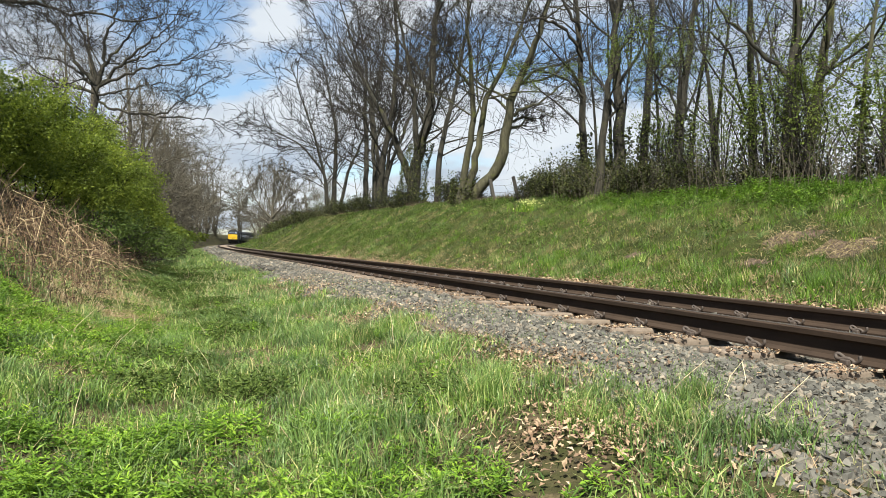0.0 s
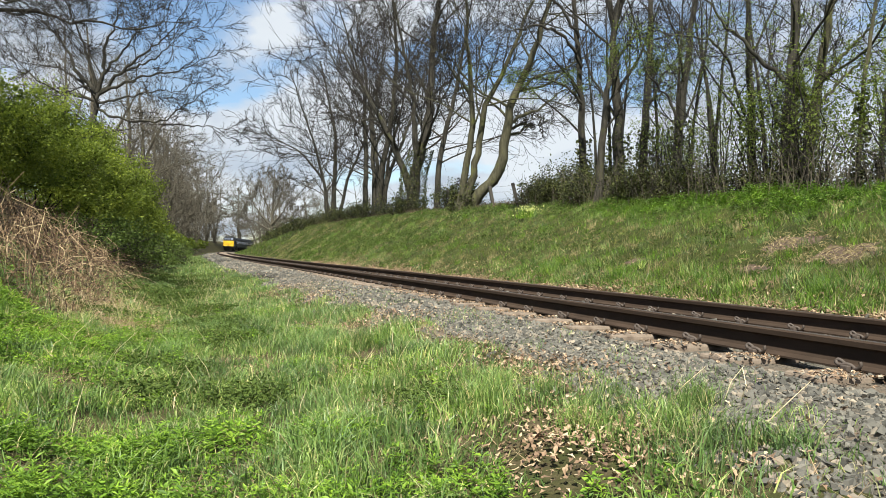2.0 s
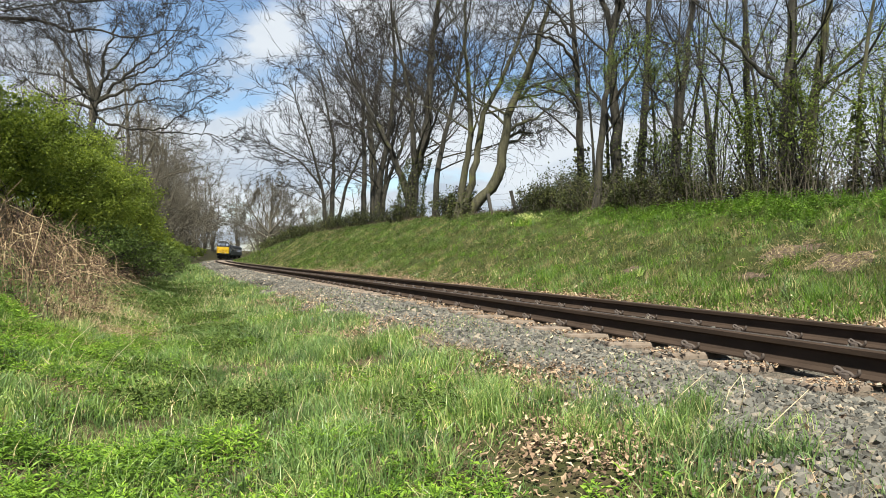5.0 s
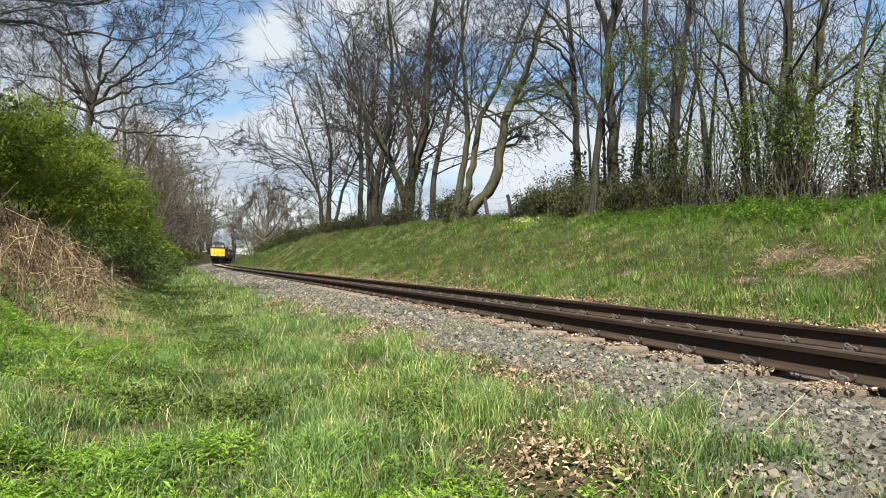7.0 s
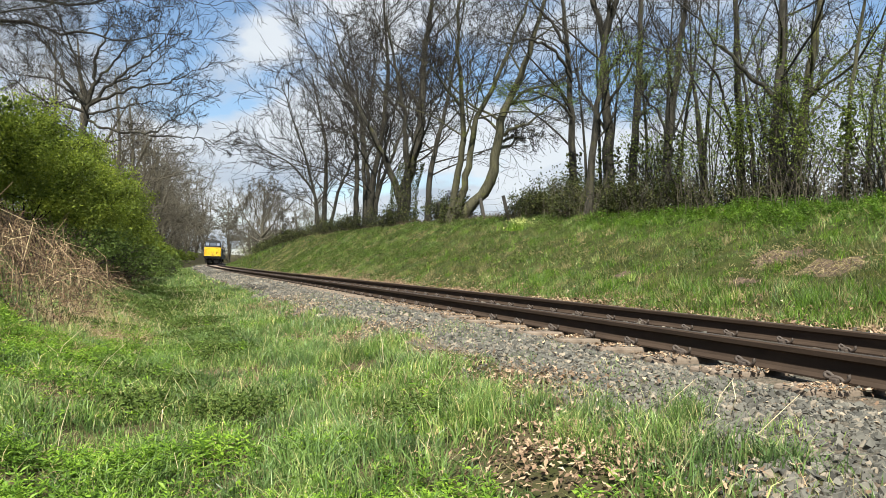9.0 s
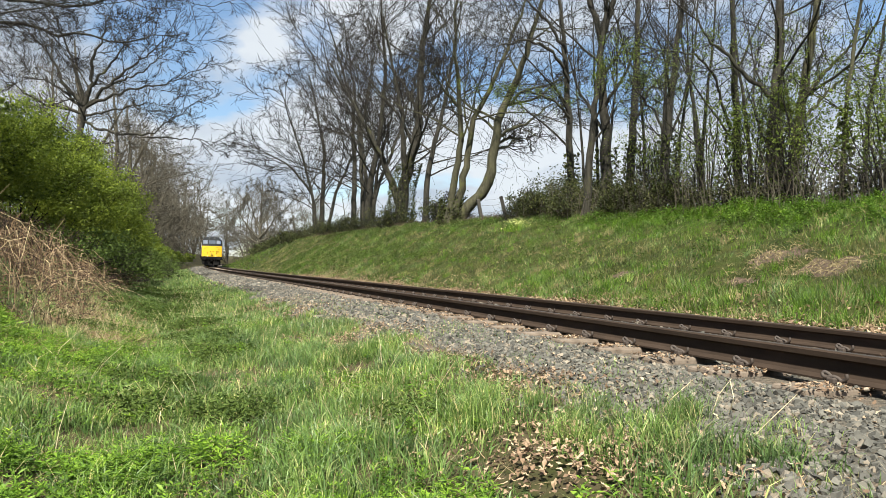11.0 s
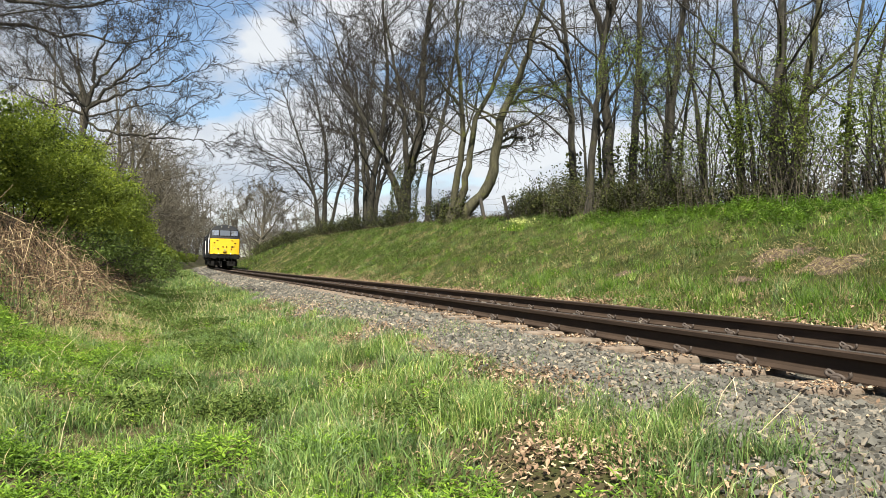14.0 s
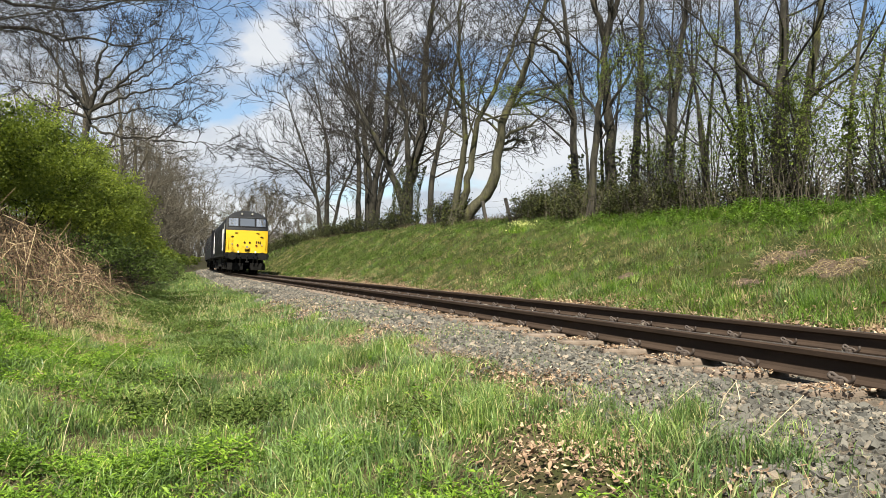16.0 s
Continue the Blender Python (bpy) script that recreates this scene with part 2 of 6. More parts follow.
M_GROUND, M_BED, M_SOIL, M_TURF = ground_material(), ballast_bed_material(), soil_material(), turf_material()
M_STONE, M_STONE_ONE = stone_material("ballast_stone", "island"), stone_material("ballast_stone_single", "each")
M_RAIL, M_CONC = rail_material(), concrete_material()
M_SHINE = plain("worn_rail_top", (0.05, 0.038, 0.031), 0.5, 0.2, 0.5, 8)
M_CLIP = plain("rusty_clip_steel", (0.06, 0.044, 0.035), 0.75, 0.1, 0.6, 30)
M_YELLOW = plain("warning_yellow_paint", (0.60, 0.375, 0.012), 0.5, 0, 0.12, 3)
M_BLACK = plain("black_paint", (0.004, 0.004, 0.005), 0.55, 0, 0.3, 3, 0.12)
M_NAVY = plain("dark_blue_grey_paint", (0.009, 0.009, 0.012), 0.55, 0, 0.3, 2, 0.15)
M_ROOF = plain("dark_grey_roof_paint", (0.010, 0.011, 0.0125), 0.6, 0, 0.4, 2, 0.2)
M_UNDER = plain("oily_underframe_steel", (0.006, 0.0055, 0.005), 0.75, 0.0, 0.5, 6, 0.15)
M_WHITE = plain("white_paint", (0.75, 0.75, 0.73), 0.5, 0, 0.2, 6)
M_LAMP = plain("lamp_lens", (0.2, 0.195, 0.17), 0.15, 0, 0.1, 6)
M_REDLENS = plain("red_lens", (0.09, 0.012, 0.01), 0.2, 0, 0.1, 6)
M_STEEL = plain("bright_steel", (0.45, 0.43, 0.40), 0.4, 0.7, 0.5, 9)
M_PANE = plain("dark_window_pane", (0.02, 0.022, 0.025), 0.05, 0, 0.05, 2, 0.9)
M_POST = plain("grey_weathered_wood", (0.045, 0.039, 0.031), 0.9, 0, 0.6, 10)

# ---- the line of the railway: distance s along the near rail, offset l to the right of it ----
KNOTS, BENDS = (-6, 12, 30, 60, 100, 150, 240), (-0.0014, -0.0014, 0.00079, 0.00056, 0.00067, 0.00047, 0.00183)
CANT, GAUGE, RAIL_H, PITCH = 0.0266, 1.505, 0.159, 0.6732
UNEVEN = (0.088, 0.097, 0.025, -0.021, -0.085, -0.116, -0.044, -0.058, -0.024, -0.001, 0.038, 0.021, 0.015, 0.017, 0.019, 0.028, 0.000, 0.000, 0.000, 0.000, 0.000, 0.000)      # how far the nearer sleepers lie from an even spacing
LS = np.arange(-400.0, 700.0, 0.2)
_k = np.where((LS < -6) | (LS > 260), 0.0, np.interp(LS, KNOTS, BENDS))
LT = np.cumsum(_k) * 0.2
LT = LT - np.interp(0, LS, LT) - 0.33386
LX, LY = np.cumsum(np.sin(LT)) * 0.2, np.cumsum(np.cos(LT)) * 0.2
LX, LY = LX - np.interp(0, LS, LX) + 2.2193, LY - np.interp(0, LS, LY) + 3.8502


def plan(s, l):
    """World x, y of a place s along the near rail and l to its right."""
    t = np.interp(s, LS, LT)
    return np.interp(s, LS, LX) + l * np.cos(t), np.interp(s, LS, LY) - l * np.sin(t)


def heading(s):
    return float(np.interp(s, LS, LT))


_OFF = (-400, -60, -25, -12, -8, -6.5, -5.4, -4.6, -3.6, -2.4, -1.7, -1.1, -0.6, 0.75, 2.1, 2.6, 3.0, 5.0, 6.4, 7.2, 8.5, 12, 30, 80, 400)
_LEV = (6, 4, 3.4, 2.9, 1.9, 1.05, 0.25, -0.30, -0.52, -0.45, -0.31, -0.225, -0.19, -0.22, -0.24, -0.27, -0.16, 0.85, 1.58, 1.86, 2.0, 2.0, 1.4, 0.5, -4)


def waves(x, y, k, seed):
    """Smooth pseudo-random relief between about -1 and 1."""
    r = np.random.RandomState(seed)
    z = 0
    for i in range(7):
        a, f, p = r.uniform(0, 6.28), k * r.uniform(0.5, 2.2), r.uniform(0, 6.28, 2)
        z = z + np.sin((x * np.cos(a) + y * np.sin(a)) * f + p[0]) * np.sin((y * np.cos(a) - x * np.sin(a)) * f * 0.8 + p[1])
    return z / 3.0


def level(s, l):
    """Height of the ground."""
    s, l = np.asarray(s, float), np.asarray(l, float)
    z = np.interp(l, _OFF, _LEV)
    bank = np.clip((l - 2.6) / 4.0, 0, 1)
    z = z + bank * np.interp(s, (-20, 4, 10, 17, 26, 40, 60, 85, 120, 160, 220), (-0.6, -0.45, -0.3, -0.03, 0.25, 0.45, 0.7, 0.2, -0.6, -1.2, -1.5)) * np.interp(l, (7, 40), (1, 0.3))
    left = np.clip((-4.2 - l) / 2.5, 0, 1)
    z = z + left * np.interp(s, (-20, 3, 9, 25, 50), (-0.7, -0.3, 0, 0.1, 0.5)) * 0.8
    x, y = plan(s, l)
    rough = np.interp(s, (20, 60), (1, 0.5)) * np.interp(l, (-6, -2.4, -1.4, 2.4, 3.4, 8), (0.10, 0.07, 0.012, 0.012, 0.10, 0.13))
    return z + rough * (waves(x, y, 1.3, 3) * 0.6 + waves(x, y, 4.0, 4) * 0.3 * np.interp(s, (14, 30), (1, 0)))


def earth(s, l):
    """1 where bare soil breaks the turf of the bank."""
    a = np.clip(1.25 - np.hypot((s - 4.45) / 0.62, (l - 4.65) / 0.32), 0, 1) + np.clip(1.2 - np.hypot((s - 5.65) / 0.42, (l - 4.95) / 0.42), 0, 1) + np.clip(1.1 - np.hypot((s - 8.6) / 0.4, (l - 4.2) / 0.12), 0, 1) + np.clip(1.1 - np.hypot((s - 5.5) / 0.35, (l - 4.05) / 0.2), 0, 1)
    return np.clip(a * 1.6 + 0.35 * waves(s * 2, l * 2, 2.0, 77) * (a > 0), 0, 1)


def spot(s, l, dz=0.0):
    x, y = plan(s, l)
    return Vector((float(x), float(y), float(level(s, l)) + dz))


# ---- mesh tools ----


def mesh_of(name, verts, faces, mats, index=None, smooth=False):
    """faces: arrays of triangles or quads, verts: n x 3."""
    me = bpy.data.meshes.new(name)
    verts = np.asarray(verts, np.float32)
    groups = [np.asarray(f, np.int32) for f in (faces if isinstance(faces, list) else [faces])]
    groups = [g for g in groups if len(g)]
    me.vertices.add(len(verts))
    me.vertices.foreach_set("co", verts.ravel())
    loops = np.concatenate([g.ravel() for g in groups])
    sizes = np.concatenate([np.full(len(g), g.shape[1], np.int32) for g in groups])
    starts = np.concatenate([[0], np.cumsum(sizes)[:-1]]).astype(np.int32)
    me.loops.add(len(loops))
    me.loops.foreach_set("vertex_index", loops)
    me.polygons.add(len(sizes))
    me.polygons.foreach_set("loop_start", starts)
    for m in (mats if isinstance(mats, (list, tuple)) else [mats]):
        me.materials.append(m)
    if index is not None:
        me.polygons.foreach_set("material_index", np.asarray(index, np.int32))
    me.polygons.foreach_set("use_smooth", np.full(len(sizes), smooth))
    me.update(calc_edges=True)
    return me


def part(name, data, material=None, parent=None, label=""):
    """One mesh object (from a bmesh or a mesh) under a thing or under a part."""
    if isinstance(data, bmesh.types.BMesh):
        me = bpy.data.meshes.new(name)
        data.to_mesh(me)
        data.free()
        me.materials.append(material)
    else:
        me = data
    ob = new(name, me)
    ob.parent = parent
    if label:
        tagged(ob, label)
    return ob


def thing(name, label, category, group="", at=None, kind=""):
    ob = new(name)
    ob.empty_display_size = 0.2
    tagged(ob, label, category, group, kind)
    if at is not None:
        ob.location = at
    return ob


def box(bm, x0, x1, y0, y1, z0, z1, bevel=0.0):
    vs = [bm.verts.new((x, y, z)) for x in (x0, x1) for y in (y0, y1) for z in (z0, z1)]
    fs = [bm.faces.new([vs[i] for i in f]) for f in ((0, 1, 3, 2), (4, 6, 7, 5), (0, 4, 5, 1), (2, 3, 7, 6), (0, 2, 6, 4), (1, 5, 7, 3))]
    if bevel:
        es = list({e for f in fs for e in f.edges})
        bmesh.ops.bevel(bm, geom=es, offset=bevel, segments=2, affect="EDGES", profile=0.5)
    return bm


def boxes(*dims, bevel=0.0):
    bm = bmesh.new()
    for d in dims:
        box(bm, *d, bevel=bevel)
    return bm


def cyl(bm, centre, axis, r, length, n=16, r2=None):
    m = Matrix.Translation(centre) @ Vector(axis).to_track_quat("Z", "Y").to_matrix().to_4x4()
    bmesh.ops.create_cone(bm, cap_ends=True, segments=n, radius1=r, radius2=r if r2 is None else r2, depth=length, matrix=m)
    return bm


def tubes(P, R, sides):
    """P: b x k x 3 centre lines, R: b x k radii. Returns verts and quads."""
    b, k, _ = P.shape
    d = P[:, -1] - P[:, 0]
    d /= np.linalg.norm(d, axis=1)[:, None] + 1e-9
    ref = np.where(np.abs(d[:, 2:3]) > 0.8, np.array([[1.0, 0, 0]]), np.array([[0, 0, 1.0]]))
    u = np.cross(d, ref)
    u /= np.linalg.norm(u, axis=1)[:, None] + 1e-9
    v = np.cross(d, u)
    a = np.arange(sides) * 2 * np.pi / sides
    ring = u[:, None] * np.cos(a)[None, :, None] + v[:, None] * np.sin(a)[None, :, None]
    V = P[:, :, None, :] + ring[:, None] * R[:, :, None, None]
    i = np.arange(b)[:, None, None] * k * sides + np.arange(k - 1)[None, :, None] * sides
    j, j2 = np.arange(sides)[None, None], (np.arange(sides)[None, None] + 1) % sides
    Q = np.stack([i + j, i + j2, i + sides + j2, i + sides + j], -1).reshape(-1, 4)
    return V.reshape(-1, 3), Q


def join(chunks):
    vs, fs, n = [], {}, 0
    for v, f in chunks:
        fs.setdefault(f.shape[1], []).append(f + n)
        vs.append(v)
        n += len(v)
    return np.concatenate(vs), [np.concatenate(f) for f in fs.values()]


def blades(p, height, width, lean, rng, bend=0.5):
    """Tapered grass blades that stand on p (n x 3). Returns verts and faces."""
    n = len(p)
    a, w = rng.uniform(0, 6.283, n), rng.uniform(0, 6.283, n)
    out = np.stack([np.cos(a), np.sin(a), 0 * a], 1)
    side = np.stack([np.cos(w), np.sin(w), 0 * w], 1) * (width / 2)[:, None]
    up = np.array([0, 0, 1.0])
    mid = p + (up * 0.55 + out * (lean * 0.35)[:, None]) * height[:, None]
    tip = p + (up * (1 - bend * lean * 0.5)[:, None] + out * (lean * (0.7 + bend * 0.6))[:, None]) * height[:, None]
    V = np.stack([p - side, p + side, mid - side * 0.8, mid + side * 0.8, tip], 1).reshape(-1, 3)
    i = np.arange(n)[:, None] * 5
    return V, [np.concatenate([i + np.array([[0, 1, 3, 2]])]), np.concatenate([i + np.array([[2, 3, 4]])])]


def spikes(p, height, width, lean, rng):
    """Single-faced slender blades for grass a little way off. Returns verts and triangles."""
    n = len(p)
    a, w = rng.uniform(0, 6.283, n), rng.uniform(0, 6.283, n)
    out = np.stack([np.cos(a) * lean, np.sin(a) * lean, 1 - 0.4 * lean], 1)
    side = np.stack([np.cos(w), np.sin(w), 0 * w], 1) * (width / 2)[:, None]
    V = np.stack([p - side, p + side, p + out * height[:, None]], 1).reshape(-1, 3)
    return V, np.arange(n * 3).reshape(-1, 3)


def whorled(p, height, leaf, rng, tiers=4, ratio=0.24):
    """Leaning stems with whorls of pointed leaves round them. Returns verts and triangles."""
    n, k = len(p), 5
    a, lean = rng.uniform(0, 6.283, n), rng.uniform(0, 0.7, n)
    axis = np.stack([np.cos(a) * lean, np.sin(a) * lean, np.ones(n)], 1)
    V = []
    for t in range(tiers):
        c = p + axis * (height * (t + 1) / tiers)[:, None]
        for j in range(k):
            w = a + t * 0.6 + j * 6.283 / k + rng.normal(0, 0.25, n)
            rise = rng.normal(0.25 + 0.35 * t / tiers, 0.25, n)
            out = np.stack([np.cos(w), np.sin(w), rise], 1)
            side = np.stack([-np.sin(w), np.cos(w), rng.normal(0, 0.3, n)], 1)
            size = (leaf * rng.uniform(0.6, 1.25, n) * (1.0 - 0.45 * (t == tiers - 1)))[:, None]
            V.append(np.stack([c, c + (out * 0.55 + side * ratio * 0.5) * size, c + (out - np.array([0, 0, 0.15])) * size, c + (out * 0.55 - side * ratio * 0.5) * size], 1))
    V = np.concatenate(V)
    i = np.arange(len(V))[:, None] * 4
    return V.reshape(-1, 3), np.concatenate([i + np.array([[0, 1, 2]]), i + np.array([[0, 2, 3]])])


def lobed_leaves(p, size, rng):
    """Curled lobed dead leaves: a raised middle with a wavy rim. Returns verts and triangles."""
    n, k = len(p), 9
    a = np.linspace(0, 2 * np.pi, k, endpoint=False)
    rim = np.array([1.0, 0.5, 0.62, 0.42, 0.62, 0.62, 0.42, 0.62, 0.5])
    r = rim[None] * rng.uniform(0.8, 1.2, (n, k))
    x, y = np.cos(a)[None] * r, np.sin(a)[None] * r * 0.8
    z = rng.uniform(-0.5, 0.5, (n, 1)) * x ** 2 + rng.uniform(0.1, 0.9, (n, 1)) * y ** 2 + rng.normal(0, 0.07, (n, k))
    loc = np.concatenate([np.zeros((n, 1, 3)), np.stack([x, y, z], -1)], 1) * (size / 1.6)[:, None, None]
    t, u = rng.uniform(0, 6.283, n), rng.normal(0, 0.5, n)
    c, s, cu, su = np.cos(t)[:, None], np.sin(t)[:, None], np.cos(u)[:, None], np.sin(u)[:, None]
    X, Z = loc[..., 0] * cu - loc[..., 2] * su, loc[..., 0] * su + loc[..., 2] * cu
    V = np.stack([X * c - loc[..., 1] * s, X * s + loc[..., 1] * c, Z], -1) + p[:, None]
    j = np.arange(k)
    f = np.stack([np.zeros(k, int), 1 + j, 1 + (j + 1) % k], 1)
    return V.reshape(-1, 3), (np.arange(n)[:, None, None] * (k + 1) + f[None]).reshape(-1, 3)


def leaves(p, size, rng, flat=0.5, ratio=0.5, curl=0.25):
    """Pointed, folded leaves at p (n x 3). Returns verts and quads."""
    n = len(p)
    d = rng.normal(size=(n, 3))
    d[:, 2] *= flat
    d /= np.linalg.norm(d, axis=1)[:, None] + 1e-9
    r = rng.normal(size=(n, 3))
    r[:, 2] *= flat
    w = np.cross(d, np.cross(r, d))
    w /= np.linalg.norm(w, axis=1)[:, None] + 1e-9
    nrm = np.cross(d, w)
    s = size[:, None]
    base, tip = p - d * s * 0.5, p + d * s * 0.5
    mid = p + nrm * s * curl * 0.5
    V = np.stack([base, mid + w * s * ratio * 0.5, tip, mid - w * s * ratio * 0.5], 1).reshape(-1, 3)
    i = np.arange(n)[:, None] * 4
    return V, np.concatenate([i + np.array([[0, 1, 2]]), i + np.array([[0, 2, 3]])])

# ---- ground: one sheet out to the horizon ----


def build_ground():
    s = np.concatenate([np.arange(-380, -30, 25), np.arange(-30, -6, 2), np.arange(-6, 14, 0.16), np.arange(14, 40, 0.5), np.arange(40, 240, 2.5), np.arange(240, 690, 20)])
    l = np.concatenate([[-400, -250, -150, -90, -60, -40, -30, -22, -16], np.arange(-13, -7, 0.8), np.arange(-7, 8.6, 0.16), np.arange(9, 14, 0.8), [16, 20, 26, 34, 46, 60, 90, 150, 250, 400]])
    S, L = np.meshgrid(s, l, indexing="ij")
    x, y = plan(S, L)
    z = level(S, L)
    n, m = S.shape
    i = (np.arange(n - 1)[:, None] * m + np.arange(m - 1)[None]).reshape(-1)
    q = np.stack([i, i + m, i + m + 1, i + 1], 1)
    cs, cl = (S[:-1, :-1] + S[1:, 1:]).ravel() / 2, (L[:-1, :-1] + L[1:, 1:]).ravel() / 2
    w = waves(cs, cl * 2, 1.8, 9) * 0.22
    bed = (cl > -1.28 + w - 0.4 * np.clip(cs - 2, 0, 9) / 9) & (cl < 2.55 + w)
    ob = new("ground", mesh_of("ground", np.stack([x, y, z], -1).reshape(-1, 3), q, [M_GROUND, M_BED, M_SOIL, M_TURF], np.where(earth(cs, cl) > 0.6, 2, np.where(cl > 3.0, 3, bed.astype(int))), True))
    tagged(ob, "uneven grassy cutting with a grey ballast track bed", "ground", kind="structure")


build_ground()

# ---- track ----
RAIL_PROFILE = [(-0.07, -0.159), (0.07, -0.159), (0.07, -0.148), (0.02, -0.132), (0.0085, -0.115), (0.0085, -0.052), (0.033, -0.038), (0.035, -0.01), (0.026, 0.0),
                (-0.026, 0.0), (-0.035, -0.01), (-0.033, -0.038), (-0.0085, -0.052), (-0.0085, -0.115), (-0.02, -0.132), (-0.07, -0.148)]


def build_rail(offset, label):
    s = np.concatenate([np.arange(-30, 40, 0.5), np.arange(40, 250, 2.0)])
    n, k = len(s), len(RAIL_PROFILE)
    V = []
    for px, pz in RAIL_PROFILE:
        x, y = plan(s, offset + px)
        V.append(np.stack([x, y, np.full(n, pz - CANT * (offset + px))], 1))
    V = np.stack(V, 1).reshape(-1, 3)
    i = np.arange(n - 1)[:, None] * k
    ob = thing("rail", label, "rail", "running rails")
    for name, cols, lab in (("rail_foot", (14, 15, 0, 1, 2), ""), ("rail_web", (3, 4, 12, 13), ""), ("rail_head", (5, 6, 7, 8, 9, 10, 11), "rail head with a dull worn running face")):
        j = np.array(cols)[None]
        q = np.stack([i + j, i + (j + 1) % k, i + k + (j + 1) % k, i + k + j], -1).reshape(-1, 4)
        used, q = np.unique(q, return_inverse=True)
        part(name, mesh_of(name, V[used], q.reshape(-1, 4), [M_RAIL, M_SHINE], np.tile(np.array(cols) == 8, n - 1).astype(int)), parent=ob, label=lab)


build_rail(0, "long rusty brown flat-bottom steel rail on concrete sleepers")
build_rail(GAUGE, "long rusty brown flat-bottom steel rail on concrete sleepers")


def clip_mesh():
    pts = [(0.0, 0.075, 0.074), (0.002, 0.082, 0.05), (0.004, 0.066, 0.02), (0.004, 0.03, 0.006), (0.004, -0.01, 0.016), (0.004, -0.05, 0.05), (-0.004, -0.078, 0.072),
           (-0.014, -0.09, 0.056), (-0.02, -0.076, 0.032), (-0.02, -0.045, 0.026), (-0.012, -0.012, 0.044), (0.0, 0.02, 0.034), (0.006, 0.034, 0.012)]
    P = np.array(pts, float) * np.array([0.9, -0.86, 0.66])
    t = np.arange(len(P))
    u = np.linspace(0, len(P) - 1, 34)
    C = np.stack([np.interp(u, t, P[:, i]) for i in range(3)], 1)
    C[1:-1] = (C[:-2] + 2 * C[1:-1] + C[2:]) / 4
    d = np.gradient(C, axis=0)
    d /= np.linalg.norm(d, axis=1)[:, None]
    a = np.cross(d, np.array([1.0, 0.05, 0]))
    a /= np.linalg.norm(a, axis=1)[:, None]
    b = np.cross(d, a)
    ang = np.arange(6) * np.pi / 3
    V = C[:, None] + 0.0105 * (a[:, None] * np.cos(ang)[None, :, None] + b[:, None] * np.sin(ang)[None, :, None])
    i, j = np.arange(33)[:, None] * 6, np.arange(6)[None]
    q = np.stack([i + j, i + (j + 1) % 6, i + 6 + (j + 1) % 6, i + 6 + j], -1).reshape(-1, 4)
    return mesh_of("rail_clip", V.reshape(-1, 3), q, M_CLIP, smooth=True)


def build_sleepers():
    rng = np.random.RandomState(5)
    bm = boxes((-0.42, 1.93, -0.132, 0.132, -0.37, -RAIL_H - 0.006), bevel=0.018)
    for v in bm.verts:
        if v.co.z > -0.3:
            v.co.y *= 0.9
    body = bpy.data.meshes.new("sleeper")
    bm.to_mesh(body); bm.free()
    body.materials.append(M_CONC)
    clip = clip_mesh()
    shoulder = bpy.data.meshes.new("clip_shoulder")
    bm = boxes((-0.022, 0.022, -0.025, 0.025, -0.01, 0.022), bevel=0.007)
    bm.to_mesh(shoulder); bm.free()
    shoulder.materials.append(M_CLIP)
    base = -RAIL_H + 0.006
    for i in range(-24, 270):
        s = i * PITCH + (UNEVEN[i] if 0 <= i < len(UNEVEN) else rng.normal(0, 0.012))
        x, y = plan(s, 0)
        ob = new("sleeper", body)
        tagged(ob, "weathered tan concrete railway sleeper bedded in ballast", "sleeper", "sleepers under the rails")
        ob.matrix_basis = pose(float(x), float(y), 0, 0, math.degrees(CANT), -math.degrees(heading(s)) + rng.normal(0, 0.5))
        if i > 74 or i < -9:
            continue
        for xc, flip in ((-0.088, 1), (0.088, -1), (GAUGE - 0.088, 1), (GAUGE + 0.088, -1)):
            if flip < 0 and i > 24:
                continue
            c = part("rail_clip", clip, parent=ob, label="rusty bent spring clip")
            c.matrix_basis = pose(xc, rng.normal(0, 0.006), base, 0, 0, (0 if flip > 0 else 180) + rng.normal(0, 3))
            if i < 24:
                h = part("clip_shoulder", shoulder, parent=ob)
                h.matrix_basis = pose(xc - 0.012 * flip, 0.012 * flip, base)


build_sleepers()

# ---- trees ----


